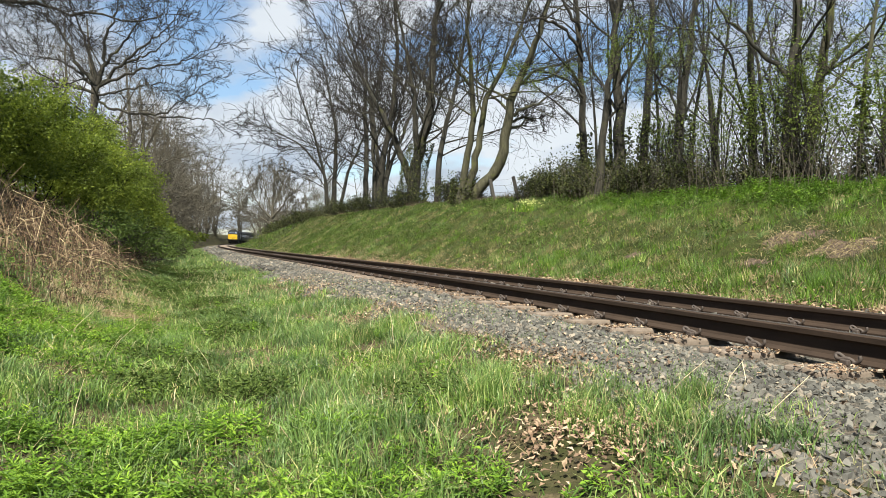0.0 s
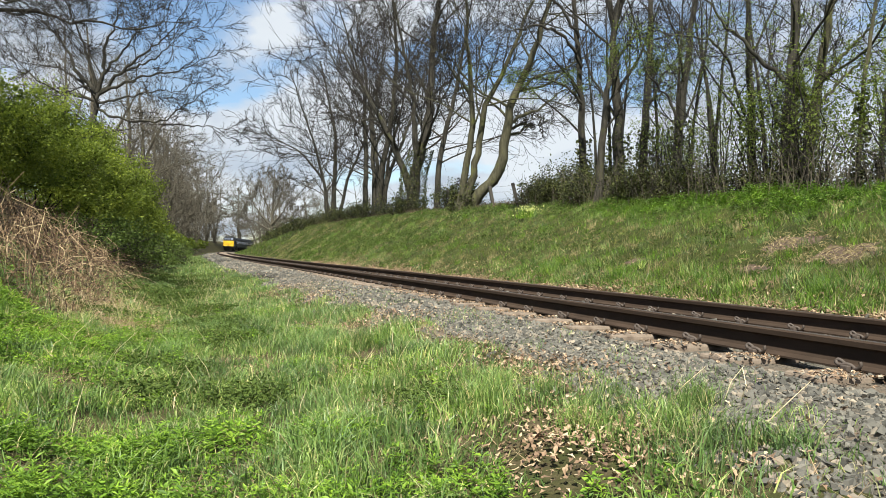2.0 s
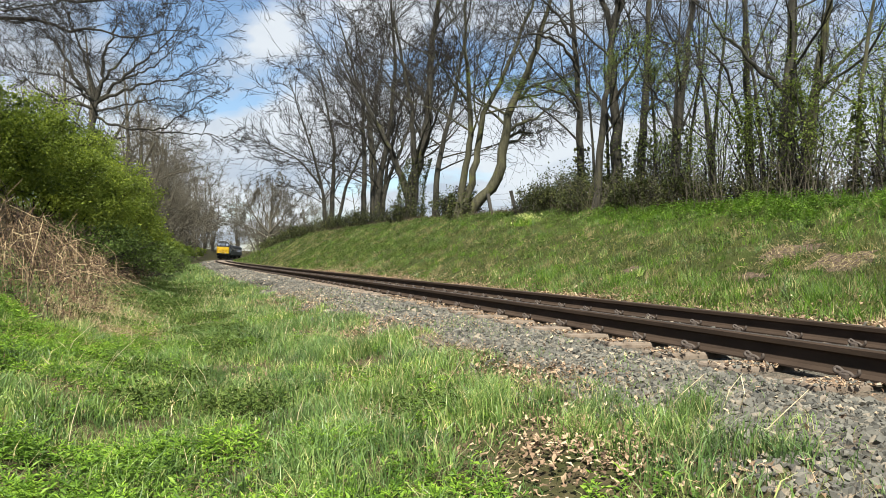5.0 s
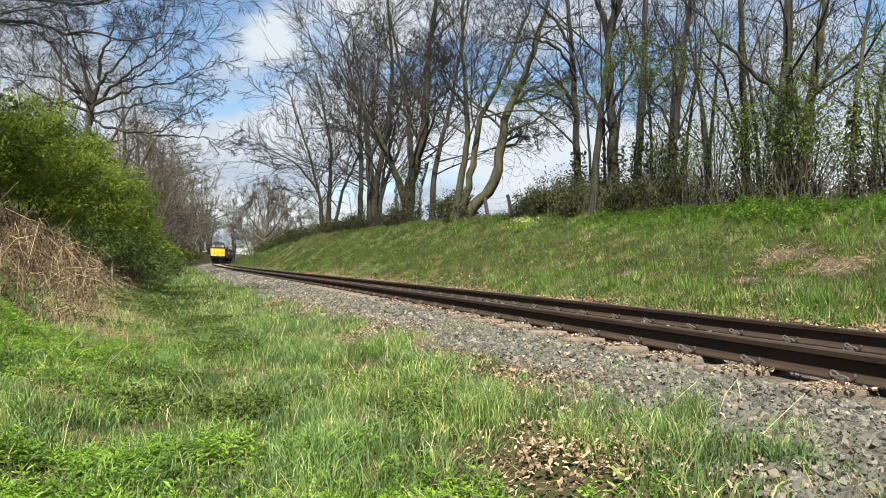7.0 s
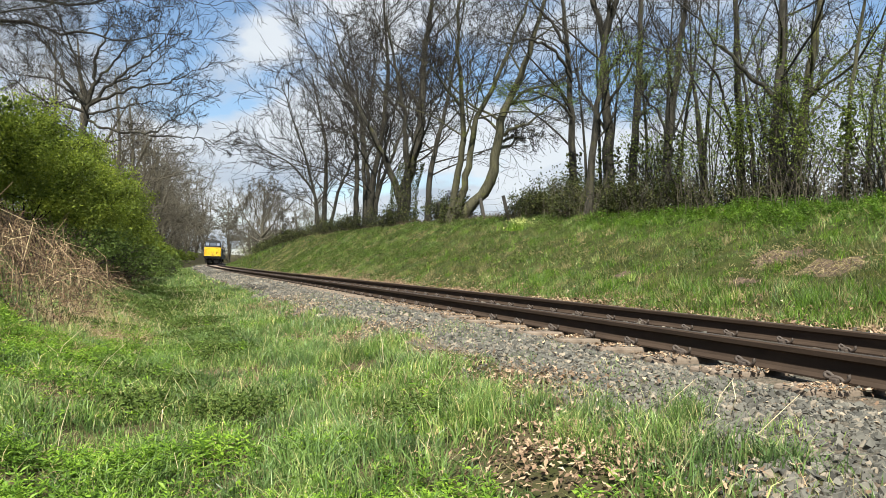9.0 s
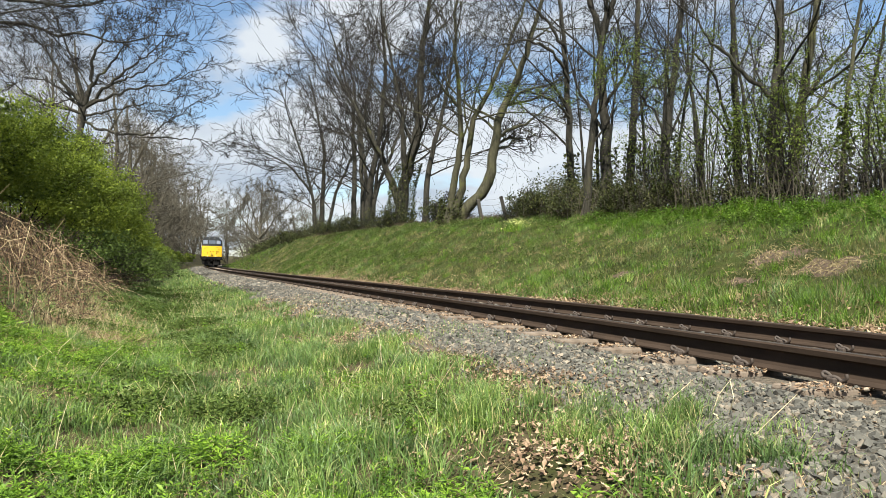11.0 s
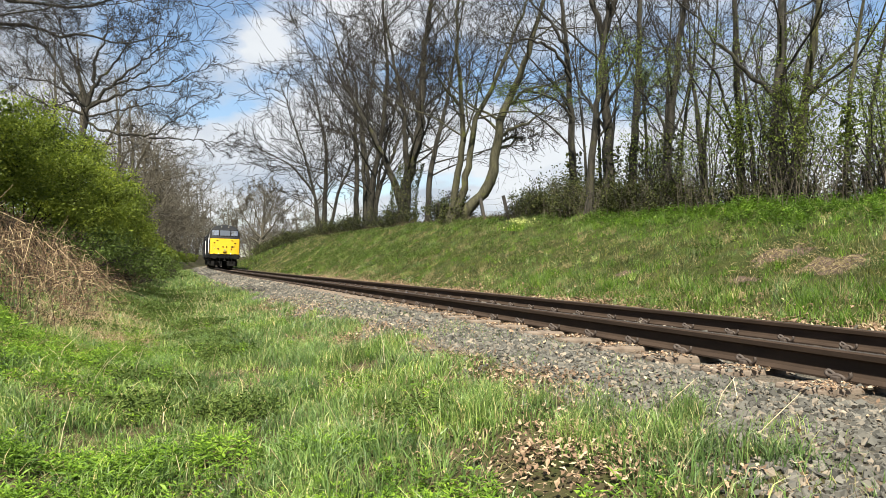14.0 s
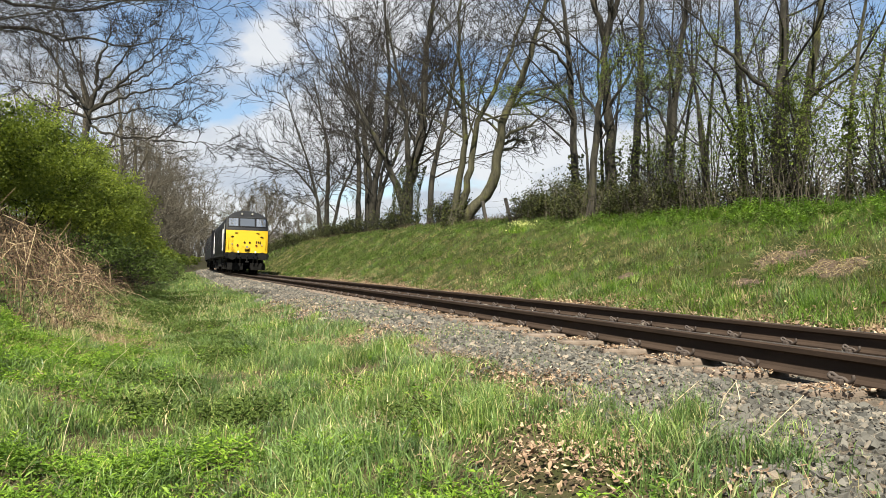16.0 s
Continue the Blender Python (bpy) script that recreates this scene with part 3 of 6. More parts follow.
def grow(P, R, count, t0, t1, angle, ratio, k, rng, wander=0.15, up=0.1, rr=0.5, rmin=0.004, taper=0.25, rmax=9.0):
    """Side shoots for every centre line in P (b x j x 3)."""
    b, j, _ = P.shape
    idx = np.repeat(np.arange(b), count)
    n = len(idx)
    t = np.tile((np.arange(count) + 0.5) / count, b) + rng.uniform(-0.5, 0.5, n) / count
    t = np.clip(t0 + (t1 - t0) * t, 0, 0.999)
    f = t * (j - 1)
    a = f.astype(int)
    w = (f - a)[:, None]
    pos = P[idx, a] * (1 - w) + P[idx, a + 1] * w
    tan = P[idx, a + 1] - P[idx, a]
    tan /= np.linalg.norm(tan, axis=1)[:, None] + 1e-9
    perp = np.cross(tan, rng.normal(size=(n, 3)))
    perp /= np.linalg.norm(perp, axis=1)[:, None] + 1e-9
    ang = np.radians(angle * rng.uniform(0.65, 1.3, n))[:, None]
    d = tan * np.cos(ang) + perp * np.sin(ang)
    plen = np.linalg.norm(np.diff(P, axis=1), axis=2).sum(1)[idx]
    length = plen * ratio * rng.uniform(0.6, 1.25, n) * (1.15 - 0.6 * t)
    r0 = np.clip((R[idx, a] * (1 - w[:, 0]) + R[idx, a + 1] * w[:, 0]) * rr, rmin, rmax)
    out = [pos]
    for _ in range(k - 1):
        d = d + rng.normal(size=(n, 3)) * wander
        d[:, 2] += up
        d /= np.linalg.norm(d, axis=1)[:, None] + 1e-9
        out.append(out[-1] + d * (length / (k - 1))[:, None])
    rad = np.linspace(1, taper, k)[None] * r0[:, None]
    return np.stack(out, 1), np.maximum(rad, rmin * 0.6)


def stem_line(points, k, rng, wob):
    pts = np.array(points, float)
    d = np.concatenate([[0], np.cumsum(np.linalg.norm(np.diff(pts, axis=0), axis=1))])
    u = np.linspace(0, d[-1], k)
    c = np.stack([np.interp(u, d, pts[:, i]) for i in range(3)], 1)
    for _ in range(1):
        c[1:-1] = (c[:-2] + 2 * c[1:-1] + c[2:]) / 4
    c[1:-1] += rng.normal(size=(k - 2, 3)) * wob
    return c


def tree(at, stems, radius, rng, label, group, limbs=11, angle=48, spread=0.42, fine=6, twigs=6, wood=None, twig=None, start=0.28, up=0.10, rmin=0.006, extend=1.25, leafy_part=None, name="tree", fork=0.5, sprays=2, second=0.66, boughs=(), wander=0.14):
    """A bare tree. stems: centre lines as (across, height) from the foot; boughs: (share of the girth, centre line) of single large limbs."""
    ob = thing(name, label, "tree", group, at)
    lines, girth, thin = [], [], []
    for st in stems:
        pts = []
        depth = rng.normal(0, 0.12)
        for a, h in st:
            pts.append((a, depth * h * 0.6 + (0 if not pts else rng.normal(0, 0.05)), h))
        v = np.array(pts[-1]) - np.array(pts[-2])
        pts.append(tuple(np.array(pts[-1]) + v * (extend - 1) * 2.0))
        pts[0] = (pts[0][0], pts[0][1], pts[0][2] - 0.35)
        lines.append(stem_line(pts, 24, rng, radius * 0.12))
        girth.append(radius * (1.0 if len(lines) == 1 else second))
        thin.append(0.22)
    for share, st in boughs:
        depth = rng.uniform(-0.35, 0.35)
        run = [math.hypot(a - st[0][0], h - st[0][1]) for a, h in st]
        lines.append(stem_line([(a, depth * r, h) for (a, h), r in zip(st, run)], 24, rng, run[-1] * 0.008))
        girth.append(radius * share)
        thin.append(0.13)
    P = np.stack(lines)
    R = np.stack([np.linspace(1, t, 24) ** 1.15 for t in thin]) * np.array(girth)[:, None]
    R[:len(stems), 0] *= 1.5
    R[:len(stems), 1] *= 1.12
    t1 = tubes(P, R, 9)
    P1, R1 = grow(P, R, limbs, start, 1.0, angle, spread, 9, rng, wander, up, 0.38, rmin * 2.0, 0.2, radius * 0.26)
    if boughs:
        few = grow(P[len(stems):], R[len(stems):], 3, 0.0, 1.0, angle, spread, 9, rng, wander, up, 0.4, rmin * 2.0, 0.22, radius * 0.2)
        P1, R1 = np.concatenate([P1, few[0]]), np.concatenate([R1, few[1]])
    t2 = tubes(P1, R1, 6) if fine else tubes(P1[:, ::2], R1[:, ::2], 4)
    part("trunk", mesh_of("trunk", t1[0], t1[1], wood or M_BARK, smooth=True), parent=ob)
    P2, R2 = grow(P1, R1, 7, 0.15, 1.0, 40, fork, 5, rng, wander + 0.03, up, 0.5, rmin * 1.5, 0.3)
    P3, R3 = grow(P2, R2, twigs, 0.15, 1.0, 36, 0.7, 3, rng, 0.14, up, 0.6, rmin, 0.45)
    chunks = [t2, tubes(P2, R2, 3) if fine else tubes(P2[:, ::2], R2[:, ::2], 3), tubes(P3, R3, 3)]
    if fine:
        P4, R4 = grow(P3, R3, sprays, 0.2, 1.0, 32, 0.7, 2, rng, 0.12, up, 0.65, rmin * 0.75, 0.55)
        chunks.append(tubes(P4, R4, 3))
    else:
        P4 = P3
    v, f = join(chunks)
    part("crown", mesh_of("crown", v, f, [twig or M_TWIG, wood or M_BARK], np.arange(sum(len(g) for g in f)) < len(t2[1])), parent=ob, label="bare twiggy crown")
    if leafy_part:
        mat, n, size, low, high = leafy_part
        pts = P4[:, -1]
        z = pts[:, 2]
        pts = pts[(z > low) & (z < high)]
        if len(pts):
            pick = pts[rng.randint(0, len(pts), n)] + rng.normal(size=(n, 3)) * 0.07
            v, f = leaves(pick, rng.uniform(0.6, 1.3, n) * size, rng)
            part("foliage", mesh_of("foliage", v, f, mat), parent=ob, label="sparse young green leaves")
    return ob


def ivy(ob, stem, radius, n, rng, top):
    """Ivy wrapped round the foot of a trunk."""
    h = rng.uniform(0, 1, n) ** 1.3 * top
    ax = np.interp(h, [p[1] for p in stem], [p[0] for p in stem])
    a = rng.uniform(0, 6.283, n)
    r = radius * 1.15 + np.abs(rng.normal(0, 0.1, n)) * (1.2 - h / top)
    p = np.stack([ax + np.cos(a) * r, np.sin(a) * r, h], 1)
    v, f = leaves(p, rng.uniform(0.05, 0.11, n), rng, 0.9, 0.8)
    part("ivy", mesh_of("ivy", v, f, M_IVY), parent=ob, label="dark glossy ivy leaves")


def build_trees():
    rng = np.random.RandomState(21)
    tall = "tall bare grey-barked tree with mossy trunk on the bank top"
    G = "trees along the bank top"
    rows = [
        (7.7, 8.5, [[(0, 0), (0.1, 1.85), (0.35, 3.4), (0.6, 5.2)]], 0.07, M_BARK_MOSS, 9, ()),
        (8.8, 7.8, [[(0, 0), (0.08, 1.4), (0.19, 3.1), (0.25, 5.4)]], 0.15, M_BARK, 10, [(0.42, [(0.05, 2.2), (-0.41, 2.69), (-0.86, 3.15), (-1.43, 3.84), (-2.2, 4.6)]), (0.3, [(0.08, 1.9), (0.25, 2.15), (0.45, 1.95)])]),
        (9.5, 9.0, [[(0, 0), (0.18, 1.85), (0.42, 3.8), (0.65, 5.6)]], 0.17, M_BARK_MOSS, 10, [(0.4, [(0.3, 2.3), (0.7, 2.7), (1.18, 3.24), (2.3, 4.2)]), (0.34, [(0.18, 1.6), (0.82, 2.39), (1.55, 2.99), (2.5, 3.3)])]),
        (10.9, 9.0, [[(0, 0), (-0.13, 1.8), (-0.26, 3.6), (-0.37, 6.0)]], 0.14, M_BARK, 9, [(0.4, [(-0.18, 1.9), (-0.42, 2.36), (-0.69, 3.09), (-1.15, 3.48), (-2.2, 3.6), (-3.1, 3.5)])]),
        (12.5, 8.0, [[(0, 0), (0.24, 2.05), (0.6, 4.45), (0.9, 6.4)]], 0.17, M_BARK, 9, [(0.3, [(0.2, 1.7), (-0.1, 2.5), (-0.6, 3.1), (-1.1, 4.2)])]),
        (13.8, 8.0, [[(0, 0), (0.12, 1.95), (0.3, 4.2), (0.45, 6.9)]], 0.16, M_BARK, 9, [(0.34, [(0.2, 2.6), (0.67, 3.5), (1.04, 3.8), (1.5, 4.6)])]),
        (14.6, 7.8, [[(0, 0), (0.03, 2.35), (-0.05, 4.35), (-0.1, 5.5), (-0.7, 7.0)], [(-0.58, 0), (-0.43, 1.9), (-0.25, 3.75), (0.0, 5.9)]], 0.23, M_BARK, 9, [(0.6, [(-0.06, 5.2), (0.3, 6.2), (0.7, 7.4)]), (0.26, [(0.0, 4.0), (0.48, 4.6), (1.11, 4.55), (1.9, 4.8)])]),
        (17.0, 8.2, [[(0, 0), (-0.07, 2.65), (-0.17, 4.9), (-0.4, 7.6)]], 0.17, M_BARK, 11, [(0.5, [(-0.12, 4.1), (-0.45, 4.75), (-0.9, 5.1), (-1.6, 5.22), (-2.47, 4.96), (-3.3, 4.4)]), (0.4, [(-0.1, 3.0), (-0.4, 3.35), (-0.8, 3.6), (-1.5, 3.78), (-2.3, 3.5)]), (0.42, [(-0.2, 5.0), (-0.8, 5.9), (-1.6, 6.6), (-2.6, 7.4)])]),
    ]
    for s, l, stems, r, wood, limbs, boughs in rows:
        at = spot(s, l)
        ob = tree(at, stems, r * 0.84, rng, tall, G, limbs - 2, 46, 0.42, 5, 3, wood, M_TWIG, 0.2, 0.05, 0.0045, 1.35, (M_SPRING, 2800, 0.045, 0.6, 3.9), boughs=boughs, sprays=1)
        ivy(ob, stems[0], r, 550, rng, 1.9)
    for s, l, lean, h in ((8.2, 9.6, 0.5, 5.5), (10.0, 8.6, -0.3, 5.0), (11.6, 8.4, 0.35, 5.6), (12.2, 9.2, -0.5, 6.0), (13.2, 9.0, 0.6, 6.0), (15.6, 9.2, 0.25, 6.5), (16.2, 8.6, -0.2, 6.2), (18.2, 9.4, -0.35, 6.8), (7.0, 9.4, 0.8, 5.2), (9.1, 8.4, 0.15, 4.6), (10.4, 9.6, 0.3, 5.2), (11.0, 8.0, -0.2, 4.8), (12.9, 8.3, 0.2, 5.6), (14.2, 8.8, -0.25, 5.8), (15.2, 8.2, 0.3, 5.4)):
        tree(spot(s, l), [[(0, 0), (lean * 0.3, h * 0.35), (lean, h * 0.75), (lean * 1.2, h)]], 0.06, rng, "slim bare sapling among the larger trunks", "saplings on the bank", 6, 46, 0.42, 5, 3, M_BARK, M_TWIG, 0.25, 0.04, 0.0045, 1.2, name="sapling")
    # mid group
    o = tree(spot(24.6, 7.1), [[(0.0, 0), (0.75, 0.72), (1.5, 1.45), (1.72, 2.2), (1.75, 2.97), (1.99, 4.35), (2.56, 5.5), (3.03, 6.65), (3.67, 9.0)], [(-0.05, 0.1), (0.16, 1.48), (0.46, 3.32), (0.39, 4.92), (0.16, 6.53), (0.3, 9.0)], [(0.1, 0.4), (0.52, 1.48), (0.8, 3.55), (1.21, 4.69), (1.72, 5.6), (2.9, 8.6)]],
             0.27, rng, "bare forked tree with one bowed stem and mossy base", G, 12, 52, 0.42, 6, 4, M_BARK_MOSS, M_TWIG, 0.3, 0.03, 0.0085, second=0.62,
             boughs=[(1.9, [(0.0, -0.4), (0.05, 0.3), (0.1, 1.25)]), (0.32, [(1.72, 3.3), (2.3, 3.75), (3.1, 4.0), (4.1, 4.9), (4.9, 4.6)]), (0.3, [(1.66, 3.1), (2.4, 3.5), (3.3, 3.45)]), (0.3, [(2.1, 4.6), (2.9, 5.3), (4.0, 5.5), (5.2, 6.2)]), (0.3, [(0.4, 4.6), (-0.4, 5.6), (-1.4, 7.0)])], wander=0.2)
    ivy(o, [(0, 0), (0.1, 1.46), (0.3, 4)], 0.36, 900, rng, 1.0)
    o = tree(spot(34.2, 8.0), [[(0, 0), (0.15, 2.13), (0.89, 4.5), (1.1, 8.35), (1.63, 12.8)], [(0.15, 0.21), (0.33, 2.43), (0.21, 5.39), (-0.44, 8.94)], [(0.1, 1.0), (-0.6, 3.0), (-1.8, 5.4), (-3.2, 7.8)]],
             0.34, rng, "large bare tree with an ivy-clad trunk on the bank", G, 14, 56, 0.48, 6, 4, M_BARK, M_TWIG, 0.22, 0.04, 0.0105)
    ivy(o, [(0, 0), (0.15, 2.13), (0.89, 4.5)], 0.55, 4200, rng, 3.4)
    tree(spot(33.0, 9.0), [[(0, 0), (0.15, 2.9), (1.02, 6.38), (1.6, 9.87)]], 0.18, rng, "slender bare tree leaning beside a larger trunk", G, 16, 56, 0.5, 6, 4, M_BARK, M_TWIG, 0.22, 0.04, 0.0105)
    tree(spot(43.3, 8.5), [[(0, 0), (0.18, 2.61), (0.91, 6.23), (1.27, 10.58), (0.91, 14.9)], [(-0.18, 0), (-0.25, 2.97), (-0.54, 7.68), (-1.27, 12.0)], [(0.18, 0), (0.72, 2.97), (2.17, 6.6), (2.9, 9.5)]],
         0.25, rng, "bare multi-stemmed tree with a dense crown on the bank", G, 14, 54, 0.46, 6, 4, M_BARK, M_TWIG, 0.2, 0.05, 0.0125)
    tree(spot(44.6, 8.0), [[(0, 0), (0.07, 4.19), (-0.11, 8.63), (-1.22, 12.3)]], 0.2, rng, "straight bare tree on the bank", G, 17, 56, 0.48, 6, 4, M_BARK, M_TWIG, 0.2, 0.04, 0.014)
    tree(spot(59.1, 8.5), [[(0, 0), (0.14, 3.66), (0.24, 7.47), (-0.71, 11.75)], [(-0.43, 0), (-0.71, 3.66), (-2.62, 6.04), (-5.0, 7.23)], [(0.48, 0), (1.19, 3.66), (3.09, 7.94), (3.09, 11.3)], [(-0.2, 0), (-0.5, 3.0), (-1.5, 7.0), (-2.6, 10.5)]],
         0.25, rng, "spreading bare multi-stemmed tree at the far end of the row", G, 13, 54, 0.46, 6, 4, M_BARK, M_TWIG, 0.18, 0.03, 0.016)
    tree(spot(52.0, 10.5), [[(0, 0), (0.2, 4.0), (-0.3, 8.0), (0.4, 12.5)], [(0.3, 0), (1.0, 4.5), (2.2, 9.0), (2.6, 12.0)]], 0.22, rng, "bare tree standing behind the row on the bank", G, 14, 54, 0.46, 6, 4, M_BARK, M_TWIG, 0.2, 0.04, 0.014)
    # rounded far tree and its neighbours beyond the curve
    tree(spot(135, 9.0), [[(0, 0), (0.2, 4.0), (0.5, 8.0), (0.7, 12.5)]], 0.42, rng, "rounded pale bare tree beyond the curve", "far trees", 8, 52, 0.4, 6, 6, M_TWIG_HAZE, M_TWIG_HAZE, 0.35, 0.06, 0.022, 1.1, wander=0.14,
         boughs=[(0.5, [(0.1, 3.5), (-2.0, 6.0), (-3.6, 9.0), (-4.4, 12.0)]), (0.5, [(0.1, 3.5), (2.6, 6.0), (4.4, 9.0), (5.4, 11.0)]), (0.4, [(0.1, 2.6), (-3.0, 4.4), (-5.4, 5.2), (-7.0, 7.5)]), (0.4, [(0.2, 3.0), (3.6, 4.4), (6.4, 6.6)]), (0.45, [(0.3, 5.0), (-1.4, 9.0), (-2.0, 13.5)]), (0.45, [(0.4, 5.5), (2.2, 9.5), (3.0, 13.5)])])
    # the distant wood has no air haze; its pale bark colour imitates it
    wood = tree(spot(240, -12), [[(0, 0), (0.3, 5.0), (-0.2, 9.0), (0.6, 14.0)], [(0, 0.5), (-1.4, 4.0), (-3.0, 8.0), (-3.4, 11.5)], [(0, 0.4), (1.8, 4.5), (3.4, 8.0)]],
                0.30, rng, "brown bare tree in the distant wood, paled in colour as haze", "far trees", 9, 62, 0.55, 0, 6, M_TWIG_HAZE, M_TWIG_HAZE, 0.08, 0.0, 0.026, second=0.8)
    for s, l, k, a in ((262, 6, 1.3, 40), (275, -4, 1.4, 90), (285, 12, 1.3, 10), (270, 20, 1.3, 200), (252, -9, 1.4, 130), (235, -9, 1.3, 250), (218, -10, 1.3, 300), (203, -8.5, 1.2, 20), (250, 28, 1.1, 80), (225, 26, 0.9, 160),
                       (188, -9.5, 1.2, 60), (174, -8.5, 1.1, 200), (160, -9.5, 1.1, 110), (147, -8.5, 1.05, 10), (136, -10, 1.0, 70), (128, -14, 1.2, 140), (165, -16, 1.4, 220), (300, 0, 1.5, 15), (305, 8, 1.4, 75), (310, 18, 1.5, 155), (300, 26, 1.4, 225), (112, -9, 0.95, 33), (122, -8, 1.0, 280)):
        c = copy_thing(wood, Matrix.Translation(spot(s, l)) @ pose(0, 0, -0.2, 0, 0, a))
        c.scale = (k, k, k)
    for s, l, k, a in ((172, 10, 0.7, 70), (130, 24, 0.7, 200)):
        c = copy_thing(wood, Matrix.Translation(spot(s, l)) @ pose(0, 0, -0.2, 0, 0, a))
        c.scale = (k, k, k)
    # left side: the big oak and the brown trees behind it
    tree(spot(36.7, -7.2), [[(-0.3, 0), (-0.26, 3.4), (-0.2, 5.1), (0.0, 6.3), (0.1, 7.2)]], 0.33, rng, "big spreading bare oak above the hedge", "trees by the hedge", 6, 48, 0.36, 6, 3, M_BARK, M_TWIG, 0.5, 0.02, 0.009, 1.1, sprays=3, wander=0.15,
         boughs=[(0.24, [(0.0, 5.6), (0.83, 5.15), (2.21, 4.85), (3.64, 4.8), (5.09, 5.76), (6.9, 6.6)]), (0.29, [(0.05, 6.3), (1.09, 7.28), (2.46, 8.25), (3.61, 9.0), (4.7, 10.5)]), (0.26, [(0.1, 6.35), (1.92, 7.06), (3.84, 7.42), (5.08, 7.84), (6.0, 8.7)]),
                 (0.36, [(0.0, 6.4), (0.45, 7.56), (0.47, 8.45), (1.07, 9.36), (1.47, 10.6), (1.8, 11.2)]), (0.33, [(-0.05, 6.4), (-0.84, 7.14), (-1.4, 8.39), (-2.24, 9.5), (-3.6, 10.9)]), (0.27, [(-0.1, 6.2), (-1.39, 7.28), (-2.5, 7.84), (-4.3, 8.0)]),
                 (0.22, [(-0.2, 6.0), (-1.93, 6.45), (-3.04, 7.23), (-4.6, 7.6)]), (0.29, [(0.0, 6.5), (-0.35, 8.39), (-0.87, 10.05), (-1.2, 11.2)]), (0.19, [(0.05, 5.9), (1.65, 6.04), (2.75, 6.23), (5.0, 6.1)]), (0.14, [(3.0, 4.85), (5.24, 4.85), (6.8, 4.6)]),
                 (0.22, [(0.3, 7.3), (1.6, 9.0), (2.6, 10.6), (3.2, 11.2)]), (0.19, [(1.3, 7.4), (3.0, 7.9), (4.8, 9.2)])])
    brown = "brown bare tree with fine hanging twigs beside the line"
    for s, l, r, h, spread in ((46, -8.8, 0.26, 10.5, 0.5), (56, -7.4, 0.24, 11.5, 0.5), (68, -7.2, 0.24, 12.0, 0.5), (82, -7.2, 0.25, 12.5, 0.5), (98, -7.0, 0.25, 13.0, 0.5), (118, -7.0, 0.26, 13.5, 0.5), (62, -13, 0.26, 14, 0.5)):
        tree(spot(s, l), [[(0, 0), (0.2, h * 0.3), (0.5, h * 0.65), (0.2, h)], [(0.1, 0.2), (1.0, h * 0.3), (2.2, h * 0.55), (3.2, h * 0.7)], [(-0.1, 0.2), (-0.9, h * 0.35), (-1.8, h * 0.7)]],
             r, rng, brown, "trees by the hedge", 10, 55, spread, 0, 6, M_TWIG_BROWN, M_TWIG_BROWN, 0.1, 0.0, 0.008 + (s - 46) * 0.00016, 1.1)
    tree(spot(15.0, -10.5), [[(0, 0), (0.3, 3.5), (1.0, 6.3), (2.2, 8.4)]], 0.26, rng, "bare tree whose dark limbs overhang the hedge", "trees by the hedge", 7, 48, 0.32, 6, 5, M_BARK, M_TWIG, 0.35, 0.0, 0.0045, 1.05, sprays=3, wander=0.2,
         boughs=[(0.3, [(0.1, 1.3), (1.8, 2.6), (3.6, 3.0), (5.4, 2.75), (7.0, 3.1)]), (0.3, [(0.1, 1.7), (1.6, 3.1), (3.4, 3.3), (5.4, 3.15), (7.6, 3.4)]), (0.26, [(0.1, 1.5), (1.2, 2.9), (3.2, 2.75), (4.8, 2.5), (6.2, 2.75)]), (0.3, [(0.15, 2.2), (2.0, 3.7), (4.4, 3.6), (6.8, 3.8)]), (0.2, [(0.1, 1.6), (2.2, 2.8), (4.0, 3.0), (5.0, 2.9)]), (0.2, [(0.1, 1.9), (2.4, 3.2), (4.6, 3.25), (6.6, 2.95)]), (0.2, [(0.2, 2.4), (2.6, 3.4), (5.0, 3.4), (7.4, 3.1)])])


build_trees()

# ---- hedge and shrubs ----


